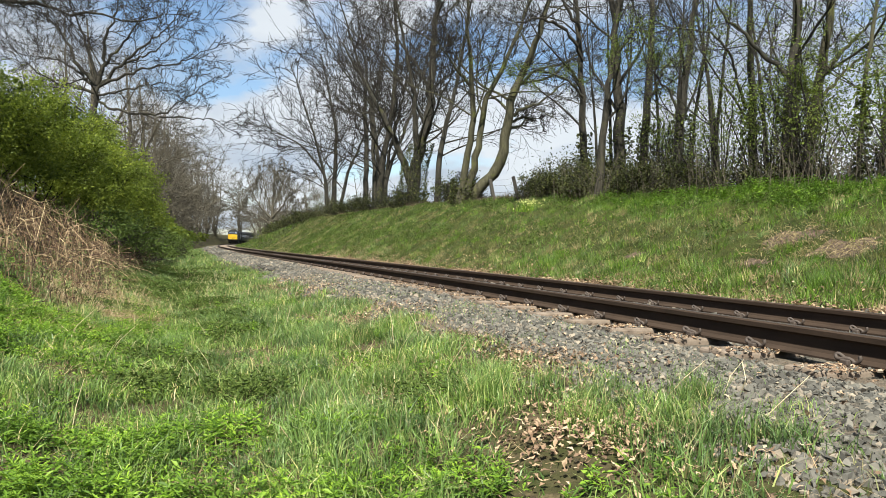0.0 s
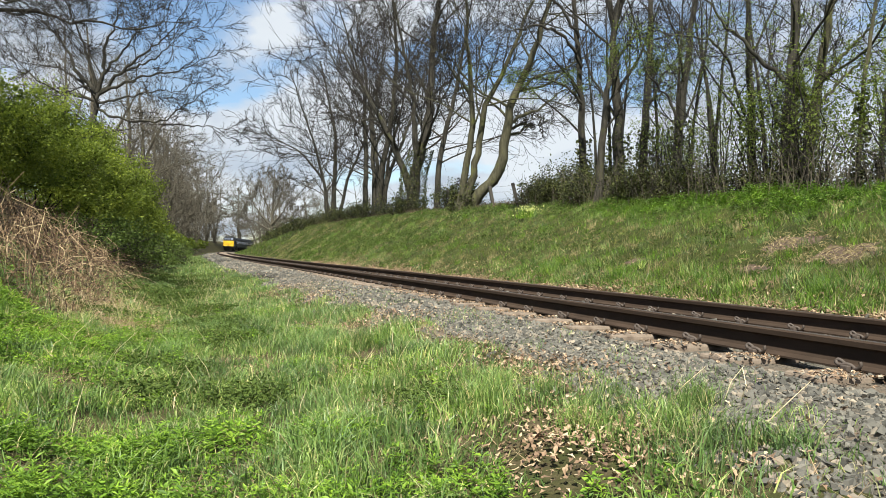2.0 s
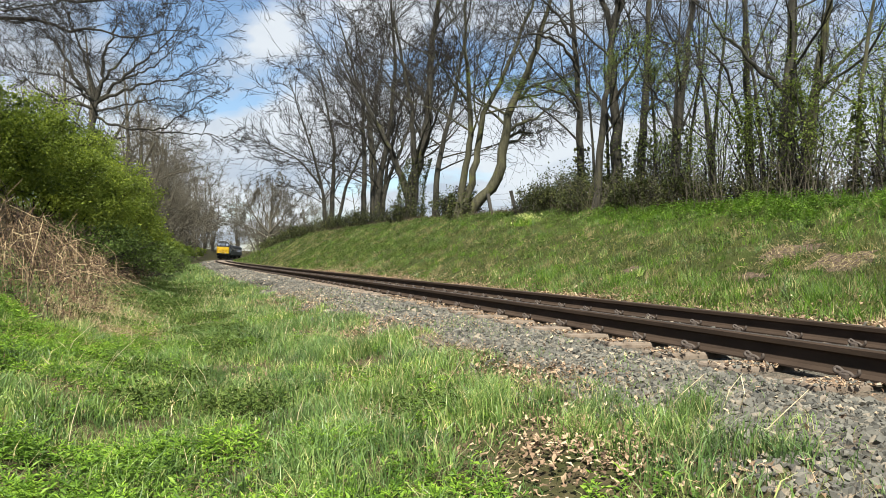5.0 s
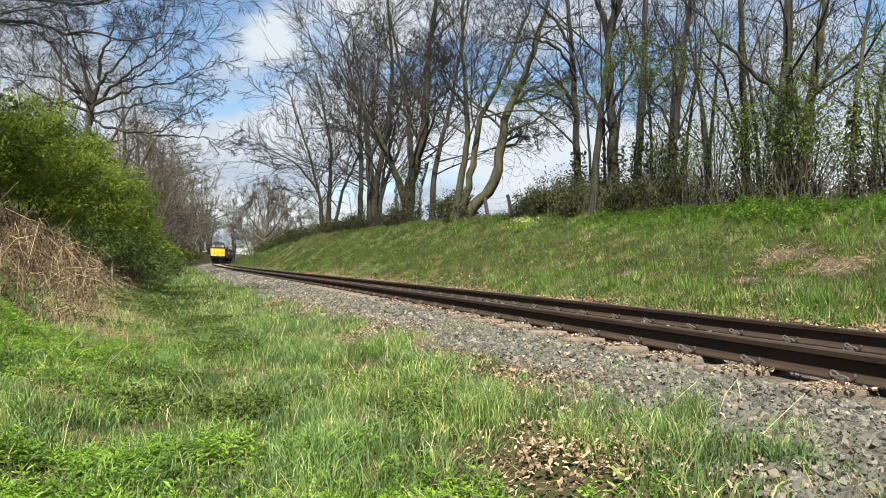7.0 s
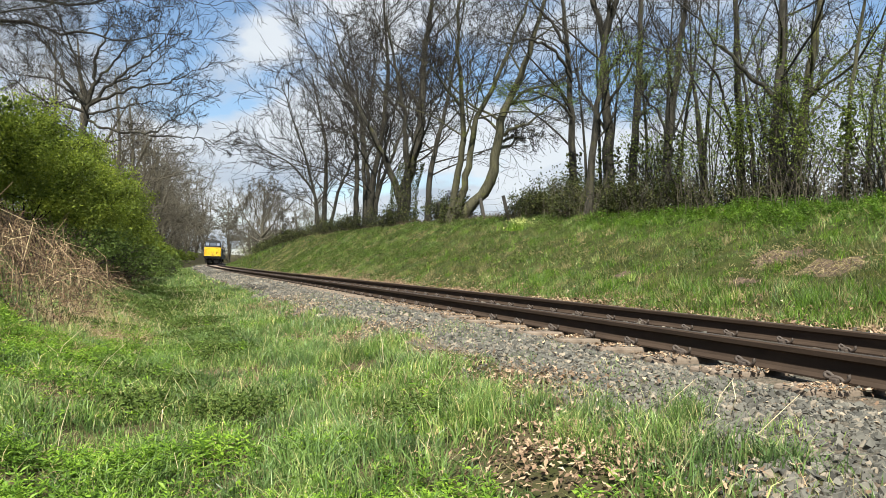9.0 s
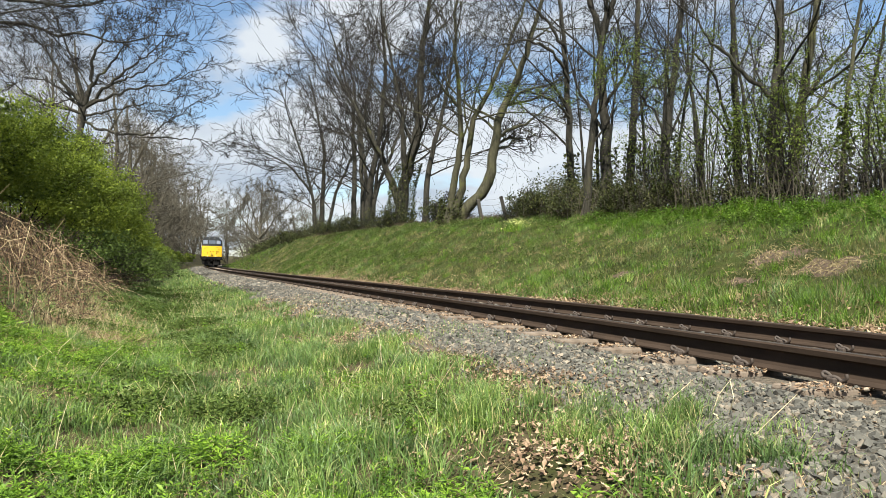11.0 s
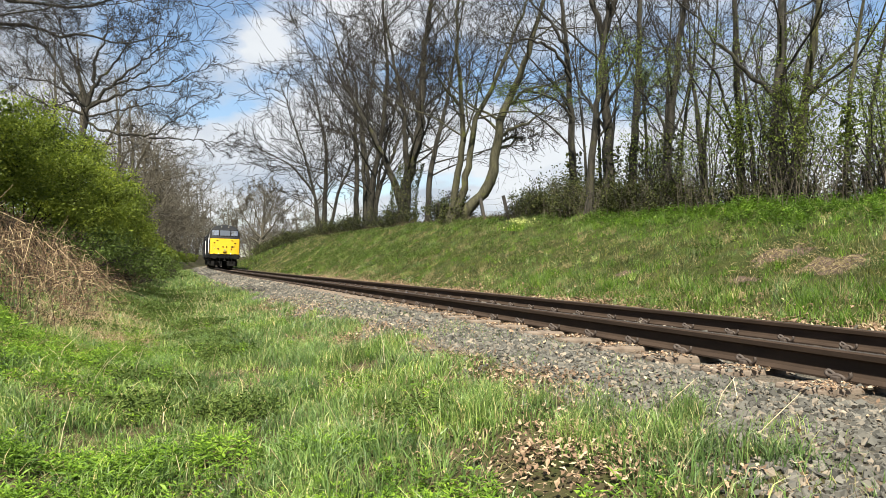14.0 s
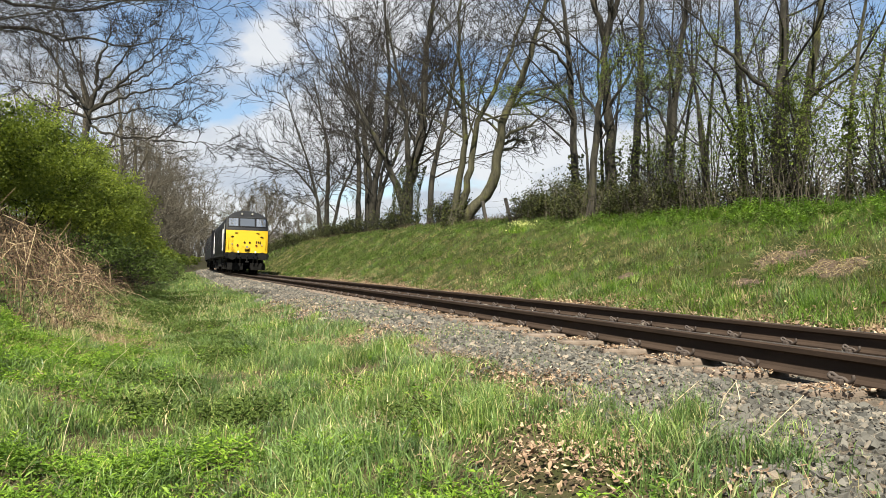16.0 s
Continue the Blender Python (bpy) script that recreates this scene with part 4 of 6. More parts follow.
def shrub(at, rx, ry, h, n, size, mat, rng, label, group, twig_n=16, twig=None, name="shrub", gap=0.35, low=0.02, rmin=0.006):
    """A shrub: upright twiggy stems inside, leaves in clumps over an uneven outline."""
    ob = thing(name, label, "shrub", group, at)
    P = np.zeros((twig_n, 7, 3))
    a = rng.uniform(0, 6.283, twig_n)
    r = np.sqrt(rng.uniform(0, 1, twig_n))
    top = h * rng.uniform(0.6, 0.95, twig_n) * (1 - 0.45 * r ** 2)
    for j in range(7):
        t = j / 6
        P[:, j, 0] = np.cos(a) * r * rx * (0.25 + 0.75 * t) + rng.normal(0, 0.06, twig_n) * t
        P[:, j, 1] = np.sin(a) * r * ry * (0.25 + 0.75 * t) + rng.normal(0, 0.06, twig_n) * t
        P[:, j, 2] = top * t - 0.15
    R = np.linspace(0.02, 0.006, 7)[None] * np.ones((twig_n, 1)) * (0.6 + h * 0.12)
    P1, R1 = grow(P, R, 8, 0.1, 1.0, 45, 0.38, 4, rng, 0.2, 0.08, 0.5, rmin)
    P2, R2 = grow(P1, R1, 6, 0.1, 1.0, 45, 0.55, 2, rng, 0.2, 0.05, 0.6, rmin * 0.8)
    v, f = join([tubes(P, R, 5), tubes(P1, R1, 3), tubes(P2, R2, 3)])
    part("woody_growth", mesh_of("woody_growth", v, f, twig or M_TWIG), parent=ob)
    if n:
        clumps = int(60 + n / 130)
        d = rng.normal(size=(clumps, 3))
        d[:, 2] = np.abs(d[:, 2])
        d /= np.linalg.norm(d, axis=1)[:, None]
        rad = rng.uniform(gap, 1.0, clumps) ** 0.6 * (0.86 + 0.2 * waves(d[:, 0] * 3, d[:, 1] * 3 + d[:, 2] * 2, 1.5, rng.randint(99)))
        c = d * rad[:, None] * np.array([rx, ry, h])
        tips = P2[:, -1]
        c = np.concatenate([c, tips[rng.randint(0, len(tips), clumps)]])
        k = rng.randint(0, len(c), n)
        sp = rng.uniform(0.10, 0.32, len(c))[k][:, None] * (0.5 + h * 0.13)
        p = c[k] + rng.normal(size=(n, 3)) * sp * np.array([1, 1, 0.75])
        p = p[p[:, 2] > low * rng.uniform(0.3, 1.3, len(p))]
        v, f = leaves(p, rng.uniform(0.6, 1.4, len(p)) * size, rng, 0.8, 0.62)
        part("foliage", mesh_of("foliage", v, f, mat), parent=ob)
    return ob


def build_shrubs():
    rng = np.random.RandomState(8)
    hl, hg = "dense bright green hawthorn hedge shrub on the bank", "hedge shrubs"
    for s, l, rx, ry, h, n, size in ((9.5, -8.2, 1.8, 2.0, 2.6, 18000, 0.055), (13.0, -8.4, 2.2, 2.2, 2.6, 20000, 0.06), (17.0, -8.0, 2.3, 2.3, 2.8, 21000, 0.065), (21.5, -7.6, 2.3, 2.4, 3.5, 22000, 0.07),
                                     (26.5, -7.2, 2.3, 2.6, 4.1, 19000, 0.08), (32, -6.8, 2.2, 2.8, 4.6, 15000, 0.09), (38.5, -6.4, 2.1, 3.0, 4.2, 12000, 0.10), (46, -6.2, 2.0, 3.4, 3.6, 9000, 0.12), (56, -6.2, 2.0, 3.8, 2.8, 7000, 0.14), (68, -6.2, 2.0, 4.0, 2.4, 5000, 0.16), (80, -5.8, 1.8, 4, 2.2, 4000, 0.17), (92, -5.6, 1.8, 4, 2.0, 3500, 0.18), (106, -5.6, 1.8, 4.5, 2.0, 3000, 0.2), (122, -5.6, 1.8, 5, 2.0, 2600, 0.22), (142, -5.6, 1.8, 5, 2.0, 2400, 0.24), (165, -5.6, 1.8, 6, 2.0, 2400, 0.26)):
        shrub(spot(s, l), rx, ry, h, int(n * 1.6), size * 1.06, M_HEDGE, rng, hl, hg, 9, M_TWIG, "hedge_shrub")
    for s, l, rx, h, n, size in ((6.6, 8.6, 1.1, 0.8, 1500, 0.06), (5.4, 8.4, 1.0, 0.7, 1300, 0.06), (19.2, 7.9, 1.0, 1.1, 6000, 0.06), (17.6, 8.0, 1.3, 1.5, 9000, 0.06), (15.6, 7.8, 1.2, 1.3, 8000, 0.06), (13.6, 7.8, 1.1, 1.2, 6500, 0.06), (11.8, 7.9, 1.1, 1.1, 4200, 0.06), (10.2, 8.0, 1.0, 0.9, 2600, 0.06), (8.6, 8.2, 1.0, 0.8, 1800, 0.06)):
        shrub(spot(s, l), rx, rx * 0.8, h, n, size, M_IVY, rng, "dark tangled bramble and holly thicket on the bank", "bank thicket", 18, M_TWIG, "thicket")
    sl = "leafy young shrub with sparse fresh green leaves and thin stems"
    for s, l, rx, h, n in ((15.2, 9.0, 1.1, 2.6, 3000), (12.8, 8.6, 1.1, 3.4, 6500), (11.2, 8.3, 1.2, 3.6, 7500), (9.6, 8.2, 1.2, 3.5, 7500), (8.2, 8.0, 1.1, 3.2, 6500), (13.9, 9.2, 1.0, 3.2, 5000), (6.9, 8.4, 1.2, 3.4, 8000), (6.0, 7.8, 1.1, 2.6, 5200), (10.5, 10.0, 1.4, 3.4, 5200), (7.6, 10.0, 1.5, 4.2, 7500)):
        shrub(spot(s, l), rx, rx * 0.8, h, int(n * 0.6), 0.05, M_SPRING, rng, sl, "leafy shrubs on the bank", 9, M_TWIG, "leafy_shrub", low=1.0, rmin=0.004)
    for s, l, h in ((16, -5.6, 0.9), (19, -5.2, 0.8), (22, -5.0, 0.9), (26, -4.8, 1.0), (30, -4.8, 1.0), (35, -4.7, 1.1), (41, -4.7, 1.1), (48, -4.7, 1.2), (56, -4.7, 1.2), (65, -4.7, 1.2), (76, -4.8, 1.3), (88, -4.8, 1.3)):
        shrub(spot(s, l), 1.2, 2.2 + h * 1.5, h, 5200, 0.05 + s * 0.0011, M_WEED, rng, "dark green undergrowth at the foot of the hedge", "hedge undergrowth", 14, M_TWIG, "undergrowth")
    for s, l in ((27.5, 8.3), (30, 8.6), (34, 7.6), (38, 8.2), (41, 7.6), (45, 7.8), (48, 8.4), (51, 7.6), (55, 8.0), (58, 7.4)):
        shrub(spot(s, l), 1.3, 1.1, 1.5, 1500, 0.09, M_IVY, rng, "low dark bramble on the bank among trunks", "bank brambles", 18, M_TWIG, "bramble")
    for s, l in ((62, 6.6), (70, 7.0), (80, 7.0), (92, 7.2), (105, 7.4)):
        shrub(spot(s, l), 2.0, 2.5, 1.3, 1500, 0.14, M_IVY, rng, "low brown bramble on the far bank", "bank brambles", 16, M_TWIG, "bramble")
    for s, l, h in ((262, 2, 6), (270, 10, 6), (280, -6, 7), (265, 18, 6), (245, -8, 6), (225, -8, 5), (205, -8, 5), (185, -8, 5), (168, -7.5, 4.5), (152, -7.5, 4.5), (138, -7.5, 4), (126, -7.2, 4), (115, -7.2, 3.6), (106, -7.2, 3.4)):
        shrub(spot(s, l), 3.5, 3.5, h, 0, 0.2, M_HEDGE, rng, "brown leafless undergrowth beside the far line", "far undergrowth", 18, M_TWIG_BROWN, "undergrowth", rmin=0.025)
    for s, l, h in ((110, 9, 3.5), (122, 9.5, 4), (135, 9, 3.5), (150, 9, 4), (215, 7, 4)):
        shrub(spot(s, l), 3, 3, h * 0.6, 700, 0.18, M_SPRING, rng, "yellow-green budding shrub beside the far curve", "far shrubs", 14, M_TWIG_HAZE, "shrub", rmin=0.02)


build_shrubs()

# ---- train ----
HALF_W = 1.27


def outline(cant=3.0, floor=1.12, half=HALF_W, top=3.82):
    """Right half of the body section, from the floor up to the crown of the roof."""
    pts = [(half - 0.04, floor), (half, floor + 0.25), (half, 2.3), (half - 0.02, cant - 0.1)]
    for i in range(1, 8):
        a = i / 7 * math.pi / 2
        pts.append(((half - 0.03) * math.cos(a) ** 0.85, cant + (top - cant) * math.sin(a)))
    return pts


def rake(z, x):
    """How far the cab front lies back at a height and half-width."""
    r = 0.0 if z < 2.6 else (z - 2.6) * 0.32 if z < 3.36 else 0.243 + (z - 3.36) * 1.5
    return r + 0.16 * (abs(x) / HALF_W) ** 4


def section(pts):
    return [(-x, z) for x, z in pts] + [(x, z) for x, z in reversed(pts)][1:]


def loft(sec, lines):
    """Skin between copies of a section; lines: for every section point a list of y."""
    bm = bmesh.new()
    rows = [[bm.verts.new((x, y, z)) for y in ys] for (x, z), ys in zip(sec, lines)]
    for a, b in zip(rows[:-1], rows[1:]):
        for i in range(len(a) - 1):
            bm.faces.new((a[i], a[i + 1], b[i + 1], b[i]))
    for f in bm.faces:
        f.smooth = True
    return bm, rows


def front_patch(x0, x1, z0, z1, y_end, proud, nx=10, nz=6, thick=0.03, clip=None):
    """A curved plate on the cab front."""
    bm = bmesh.new()
    grid = []
    for j in range(nz + 1):
        z = z0 + (z1 - z0) * j / nz
        row = []
        for i in range(nx + 1):
            x = x0 + (x1 - x0) * i / nx
            if clip:
                w = clip(z)
                x = max(-w, min(w, x * w / max(abs(x0), abs(x1))))
            row.append(bm.verts.new((x, y_end - rake(z, x) + proud, z)))
        grid.append(row)
    for a, b in zip(grid[:-1], grid[1:]):
        for i in range(nx):
            bm.faces.new((a[i], a[i + 1], b[i + 1], b[i]))
    r = bmesh.ops.extrude_face_region(bm, geom=list(bm.faces))
    bmesh.ops.translate(bm, verts=[v for v in r["geom"] if isinstance(v, bmesh.types.BMVert)], vec=(0, -thick, 0))
    bmesh.ops.recalc_face_normals(bm, faces=list(bm.faces))
    return bm


def wheelset(radius):
    bm = bmesh.new()
    for sx in (-1, 1):
        cyl(bm, (sx * 0.735, 0, 0), (1, 0, 0), radius, 0.12, 28)
        cyl(bm, (sx * 0.68, 0, 0), (1, 0, 0), radius + 0.028, 0.03, 28)
        cyl(bm, (sx * 0.80, 0, 0), (1, 0, 0), radius * 0.72, 0.03, 20)
        for k in range(6):
            a = k * math.pi / 3
            cyl(bm, (sx * 0.818, math.cos(a) * radius * 0.45, math.sin(a) * radius * 0.45), (1, 0, 0), 0.05, 0.02, 8)
    cyl(bm, (0, 0, 0), (1, 0, 0), 0.085, 1.5, 12)
    return bm


WHEELS = []


def bogie(ob, y, axles, radius, wheel_data):
    bm = bmesh.new()
    span = max(axles) - min(axles)
    for sx in (-1, 1):
        box(bm, sx * 1.02 - 0.07, sx * 1.02 + 0.07, y - span / 2 - 0.7, y + span / 2 + 0.7, 0.62, 0.86, 0.03)
        for a in axles:
            box(bm, sx * 1.02 - 0.12, sx * 1.02 + 0.12, y + a - 0.18, y + a + 0.18, 0.34, 0.70, 0.03)
            box(bm, sx * 1.06 - 0.05, sx * 1.06 + 0.05, y + a - 0.55, y + a + 0.55, 0.22, 0.32, 0.02)
            cyl(bm, (sx * 1.04, y + a - 0.42, 0.5), (0, 0, 1), 0.09, 0.4, 10)
            cyl(bm, (sx * 1.04, y + a + 0.42, 0.5), (0, 0, 1), 0.09, 0.4, 10)
    box(bm, -1.0, 1.0, y - 0.3, y + 0.3, 0.6, 1.0, 0.03)
    part("bogie_frame", bm, M_UNDER, ob)
    for a in axles:
        w = part("wheelset", wheel_data, parent=ob, label="dark steel wheels on an axle")
        WHEELS.append((w, y + a, radius))


def end_gear(ob, y, face):
    """Buffers, hook, hoses and lamps irons at one end; face is 1 for the leading end."""
    part("buffer_beam", boxes((-1.25, 1.25, y - 0.12 if face > 0 else y, y if face > 0 else y + 0.12, 0.86, 1.2), bevel=0.02), M_BLACK, ob)
    for sx in (-0.865, 0.865):
        b = bmesh.new()
        cyl(b, (sx, y + face * 0.12, 1.04), (0, 1, 0), 0.13, 0.26, 18)
        cyl(b, (sx, y + face * 0.3, 1.04), (0, 1, 0), 0.085, 0.2, 16)
        bu = part("buffer", b, M_UNDER, ob)
        b = bmesh.new()
        cyl(b, (sx, y + face * 0.41, 1.04), (0, 1, 0), 0.235, 0.035, 26)
        part("buffer_head", b, M_UNDER, bu)
    b = boxes((-0.04, 0.04, min(y, y + face * 0.3), max(y, y + face * 0.3), 0.98, 1.10), bevel=0.015)
    cyl(b, (0, y + face * 0.22, 0.86), (0, 0, 1), 0.045, 0.28, 10)
    cyl(b, (0, y + face * 0.22, 0.68), (1, 0, 0), 0.05, 0.2, 10)
    part("coupling_hook", b, M_UNDER, ob)
    for sx in (-0.62, -0.38, 0.38, 0.62):
        b = bmesh.new()
        cyl(b, (sx, y + face * 0.1, 0.78), (0, 0.25 * face, 1), 0.028, 0.42, 8)
        cyl(b, (sx, y + face * 0.12, 1.02), (0, 1, 0), 0.04, 0.16, 8)
        part("brake_hose", b, M_UNDER, ob)


def build_loco():
    ob = thing("locomotive", "black diesel locomotive with a bright yellow front end", "locomotive")
    L = 16.5
    h = L / 2
    sec = section(outline())
    bm, _ = loft(sec, [[-h + rake(z, x)] + [-h + 1.6 + i * (L - 3.2) / 10 for i in range(11)] + [h - rake(z, x)] for x, z in sec])
    part("body", bm, M_BLACK, ob, "black painted body side and roof")
    half = lambda z: HALF_W - 0.03 if z < 3.0 else max(0.12, (HALF_W - 0.03) * max(0.0, 1 - ((z - 3.0) / 0.825) ** 2) ** 0.43)
    for e in (1, -1):
        caps = [("cab_front", front_patch(-1.24, 1.24, 2.58, 3.81, h, 0.0, 14, 12, 0.02, half), M_ROOF, "dark grey upper cab front"),
                ("yellow_panel", front_patch(-1.22, 1.22, 1.24, 2.58, h, 0.012, 14, 6, 0.04), M_YELLOW, "bright yellow warning panel"),
                ("valance", front_patch(-1.22, 1.22, 1.1, 1.24, h, 0.0, 10, 2, 0.04), M_BLACK, "")]
        for n, b, m, lab in caps:
            if e < 0:
                bmesh.ops.rotate(b, verts=b.verts, cent=(0, 0, 0), matrix=Matrix.Rotation(math.pi, 3, "Z"))
            part(n, b, m, ob, lab)
        for x0, x1 in ((-1.08, -0.53), (-0.42, 0.42), (0.53, 1.08)):
            b = front_patch(x0 - 0.05, x1 + 0.05, 2.78, 3.36, h, 0.02, 4, 3, 0.05)
            g = front_patch(x0, x1, 2.84, 3.30, h, 0.034, 4, 3, 0.02)
            if e < 0:
                for q in (b, g):
                    bmesh.ops.rotate(q, verts=q.verts, cent=(0, 0, 0), matrix=Matrix.Rotation(math.pi, 3, "Z"))
            w = part("windscreen", b, M_BLACK, ob, "black rubber surround")
            part("pane", g, M_GLASS if abs(x0 + x1) > 0.1 else M_GLASS_DIM, w, "pale reflecting windscreen glass" if abs(x0 + x1) > 0.1 else "dim windscreen glass")
    # fittings of the leading end
    y = h + 0.012
    for x in (-0.30, 0.30):
        b = bmesh.new()
        cyl(b, (x * 1.0, h - rake(3.55, x) + 0.02, 3.58), (0, 1, 0.45), 0.09, 0.1, 16)
        m = part("marker_light", b, M_BLACK, ob)
        b = bmesh.new()
        cyl(b, (x * 1.0, h - rake(3.55, x) + 0.075, 3.605), (0, 1, 0.45), 0.065, 0.02, 16)
        part("lens", b, M_LAMP, m, "pale round lens")
    for x, z, r, mat, nm in ((-0.15, 1.86, 0.07, M_BLACK, "jumper_socket"), (0.15, 1.86, 0.07, M_BLACK, "jumper_socket"), (-0.55, 1.68, 0.075, M_REDLENS, "tail_lamp"), (0.55, 1.68, 0.075, M_REDLENS, "tail_lamp"),
                             (-0.86, 2.2, 0.05, M_BLACK, "lamp_bracket"), (0.86, 2.2, 0.05, M_BLACK, "lamp_bracket"), (-0.86, 1.72, 0.05, M_STEEL, "air_valve"), (0.86, 1.76, 0.05, M_STEEL, "air_valve"), (-0.62, 2.42, 0.035, M_BLACK, "lamp_bracket"), (0.62, 2.42, 0.035, M_BLACK, "lamp_bracket")):
        b = bmesh.new()
        cyl(b, (x, y - rake(z, x) + 0.01, z), (0, 1, 0), r * 0.85, 0.05, 16)
        if nm == "lamp_bracket":
            box(b, x - 0.09, x + 0.09, y - rake(z, x), y - rake(z, x) + 0.025, z - 0.018, z + 0.018)
        part(nm, b, mat, ob)
    b = bmesh.new()
    cyl(b, (0, y + 0.06, 1.58), (0, 1, 0), 0.13, 0.14, 20)
    m = part("headlight", b, M_YELLOW, ob, "headlight in a yellow housing")
    b = bmesh.new()
    cyl(b, (0, y + 0.135, 1.58), (0, 1, 0), 0.075, 0.015, 20)
    part("lens", b, M_LAMP, m)
    b = boxes((-0.13, 0.13, y - 0.01, y + 0.06, 1.37, 1.44))
    part("multiple_working_socket", b, M_BLACK, ob)
    # unreadable running number as plain bars
    for i in range(3):
        part("number_bar", boxes((-0.80 + i * 0.11, -0.73 + i * 0.11, y - 0.028, y + 0.004, 1.80, 1.95)), M_BLACK, ob)
    for x in (-1.08, 1.08):
        part("front_handrail", boxes((x - 0.015, x + 0.015, y - 0.12, y + 0.0, 1.5, 2.1), bevel=0.006), M_YELLOW, ob)
    for x in (-0.5, 0.5):
        b = boxes((x - 0.045, x + 0.045, y + 0.02, y + 0.1, 1.22, 1.34), bevel=0.02)
        part("white_lamp", b, M_WHITE, ob, "small pale lamp on the buffer beam")
    # body sides
    for sx in (-1, 1):
        x = sx * HALF_W
        for e in (1, -1):
            yy = e * (h - 1.15)
            w = part("cab_window", boxes((x - 0.02, x + 0.02, yy - 0.38, yy + 0.38, 2.42, 3.0), bevel=0.01), M_STEEL, ob)
            part("pane", boxes((x + sx * 0.012 - 0.014, x + sx * 0.012 + 0.014, yy - 0.32, yy + 0.32, 2.47, 2.95)), M_GLASS, w)
            yd = e * (h - 2.0)
            part("cab_door", boxes((x - 0.015, x + 0.015, yd - 0.32, yd + 0.32, 1.2, 3.0), bevel=0.008), M_BLACK, ob)
            for dy in (-0.42, 0.42):
                part("door_handrail", boxes((x + sx * 0.02, x + sx * 0.045, yd + dy - 0.013, yd + dy + 0.013, 1.35, 2.7) if sx > 0 else (x - 0.045, x - 0.02, yd + dy - 0.013, yd + dy + 0.013, 1.35, 2.7), bevel=0.006), M_WHITE, ob, "white vertical handrail")
            part("cab_step", boxes((x - 0.16, x + 0.02, yd - 0.25, yd + 0.25, 0.55, 0.6), (x - 0.16, x + 0.02, yd - 0.25, yd + 0.25, 0.85, 0.9)) if sx > 0 else boxes((x - 0.02, x + 0.16, yd - 0.25, yd + 0.25, 0.55, 0.6), (x - 0.02, x + 0.16, yd - 0.25, yd + 0.25, 0.85, 0.9)), M_UNDER, ob)
        for yg, wid in ((-4.2, 1.5), (-1.6, 1.3), (1.2, 1.3), (3.6, 1.0)):
            g = part("side_grille", boxes((x - 0.015, x + 0.02, yg - wid / 2, yg + wid / 2, 1.9, 2.9) if sx > 0 else (x - 0.02, x + 0.015, yg - wid / 2, yg + wid / 2, 1.9, 2.9), bevel=0.01), M_ROOF, ob)
            for k in range(8):
                z = 1.98 + k * 0.115
                part("slat", boxes((x + sx * 0.03 - 0.012, x + sx * 0.03 + 0.012, yg - wid / 2 + 0.05, yg + wid / 2 - 0.05, z, z + 0.05)), M_BLACK, g)
        part("solebar", boxes((x - 0.06, x + 0.06, -h + 0.2, h - 0.2, 1.0, 1.16), bevel=0.015), M_UNDER, ob)
    b = boxes((-1.15, 1.15, -2.2, 2.2, 0.35, 1.05), bevel=0.05)
    part("fuel_tank", b, M_UNDER, ob)
    for yg in (-4.5, -1.0, 2.5):
        b = bmesh.new()
        cyl(b, (0, yg, 3.84), (0, 0, 1), 0.5, 0.1, 24)
        part("roof_fan", b, M_ROOF, ob)
    part("exhaust_port", boxes((-0.3, 0.3, 0.5, 1.1, 3.8, 3.93), bevel=0.03), M_UNDER, ob)
    wd = bpy.data.meshes.new("wheelset")
    bm = wheelset(0.546); bm.to_mesh(wd); bm.free(); wd.materials.append(M_UNDER)
    for yb in (-h + 3.9, h - 3.9):
        bogie(ob, yb, (-2.1, 0.0, 2.1), 0.546, wd)
    part("underframe", boxes((-1.2, 1.2, -h + 0.12, h - 0.12, 0.95, 1.14), bevel=0.02), M_UNDER, ob)
    for e in (1, -1):
        end_gear(ob, e * h, e)
        b = boxes((-1.1, -0.2, min(e * (h - 0.25), e * (h - 0.05)), max(e * (h - 0.25), e * (h - 0.05)), 0.2, 0.62), (0.2, 1.1, min(e * (h - 0.25), e * (h - 0.05)), max(e * (h - 0.25), e * (h - 0.05)), 0.2, 0.62), bevel=0.02)
        part("guard_plate", b, M_UNDER, ob)
    return ob


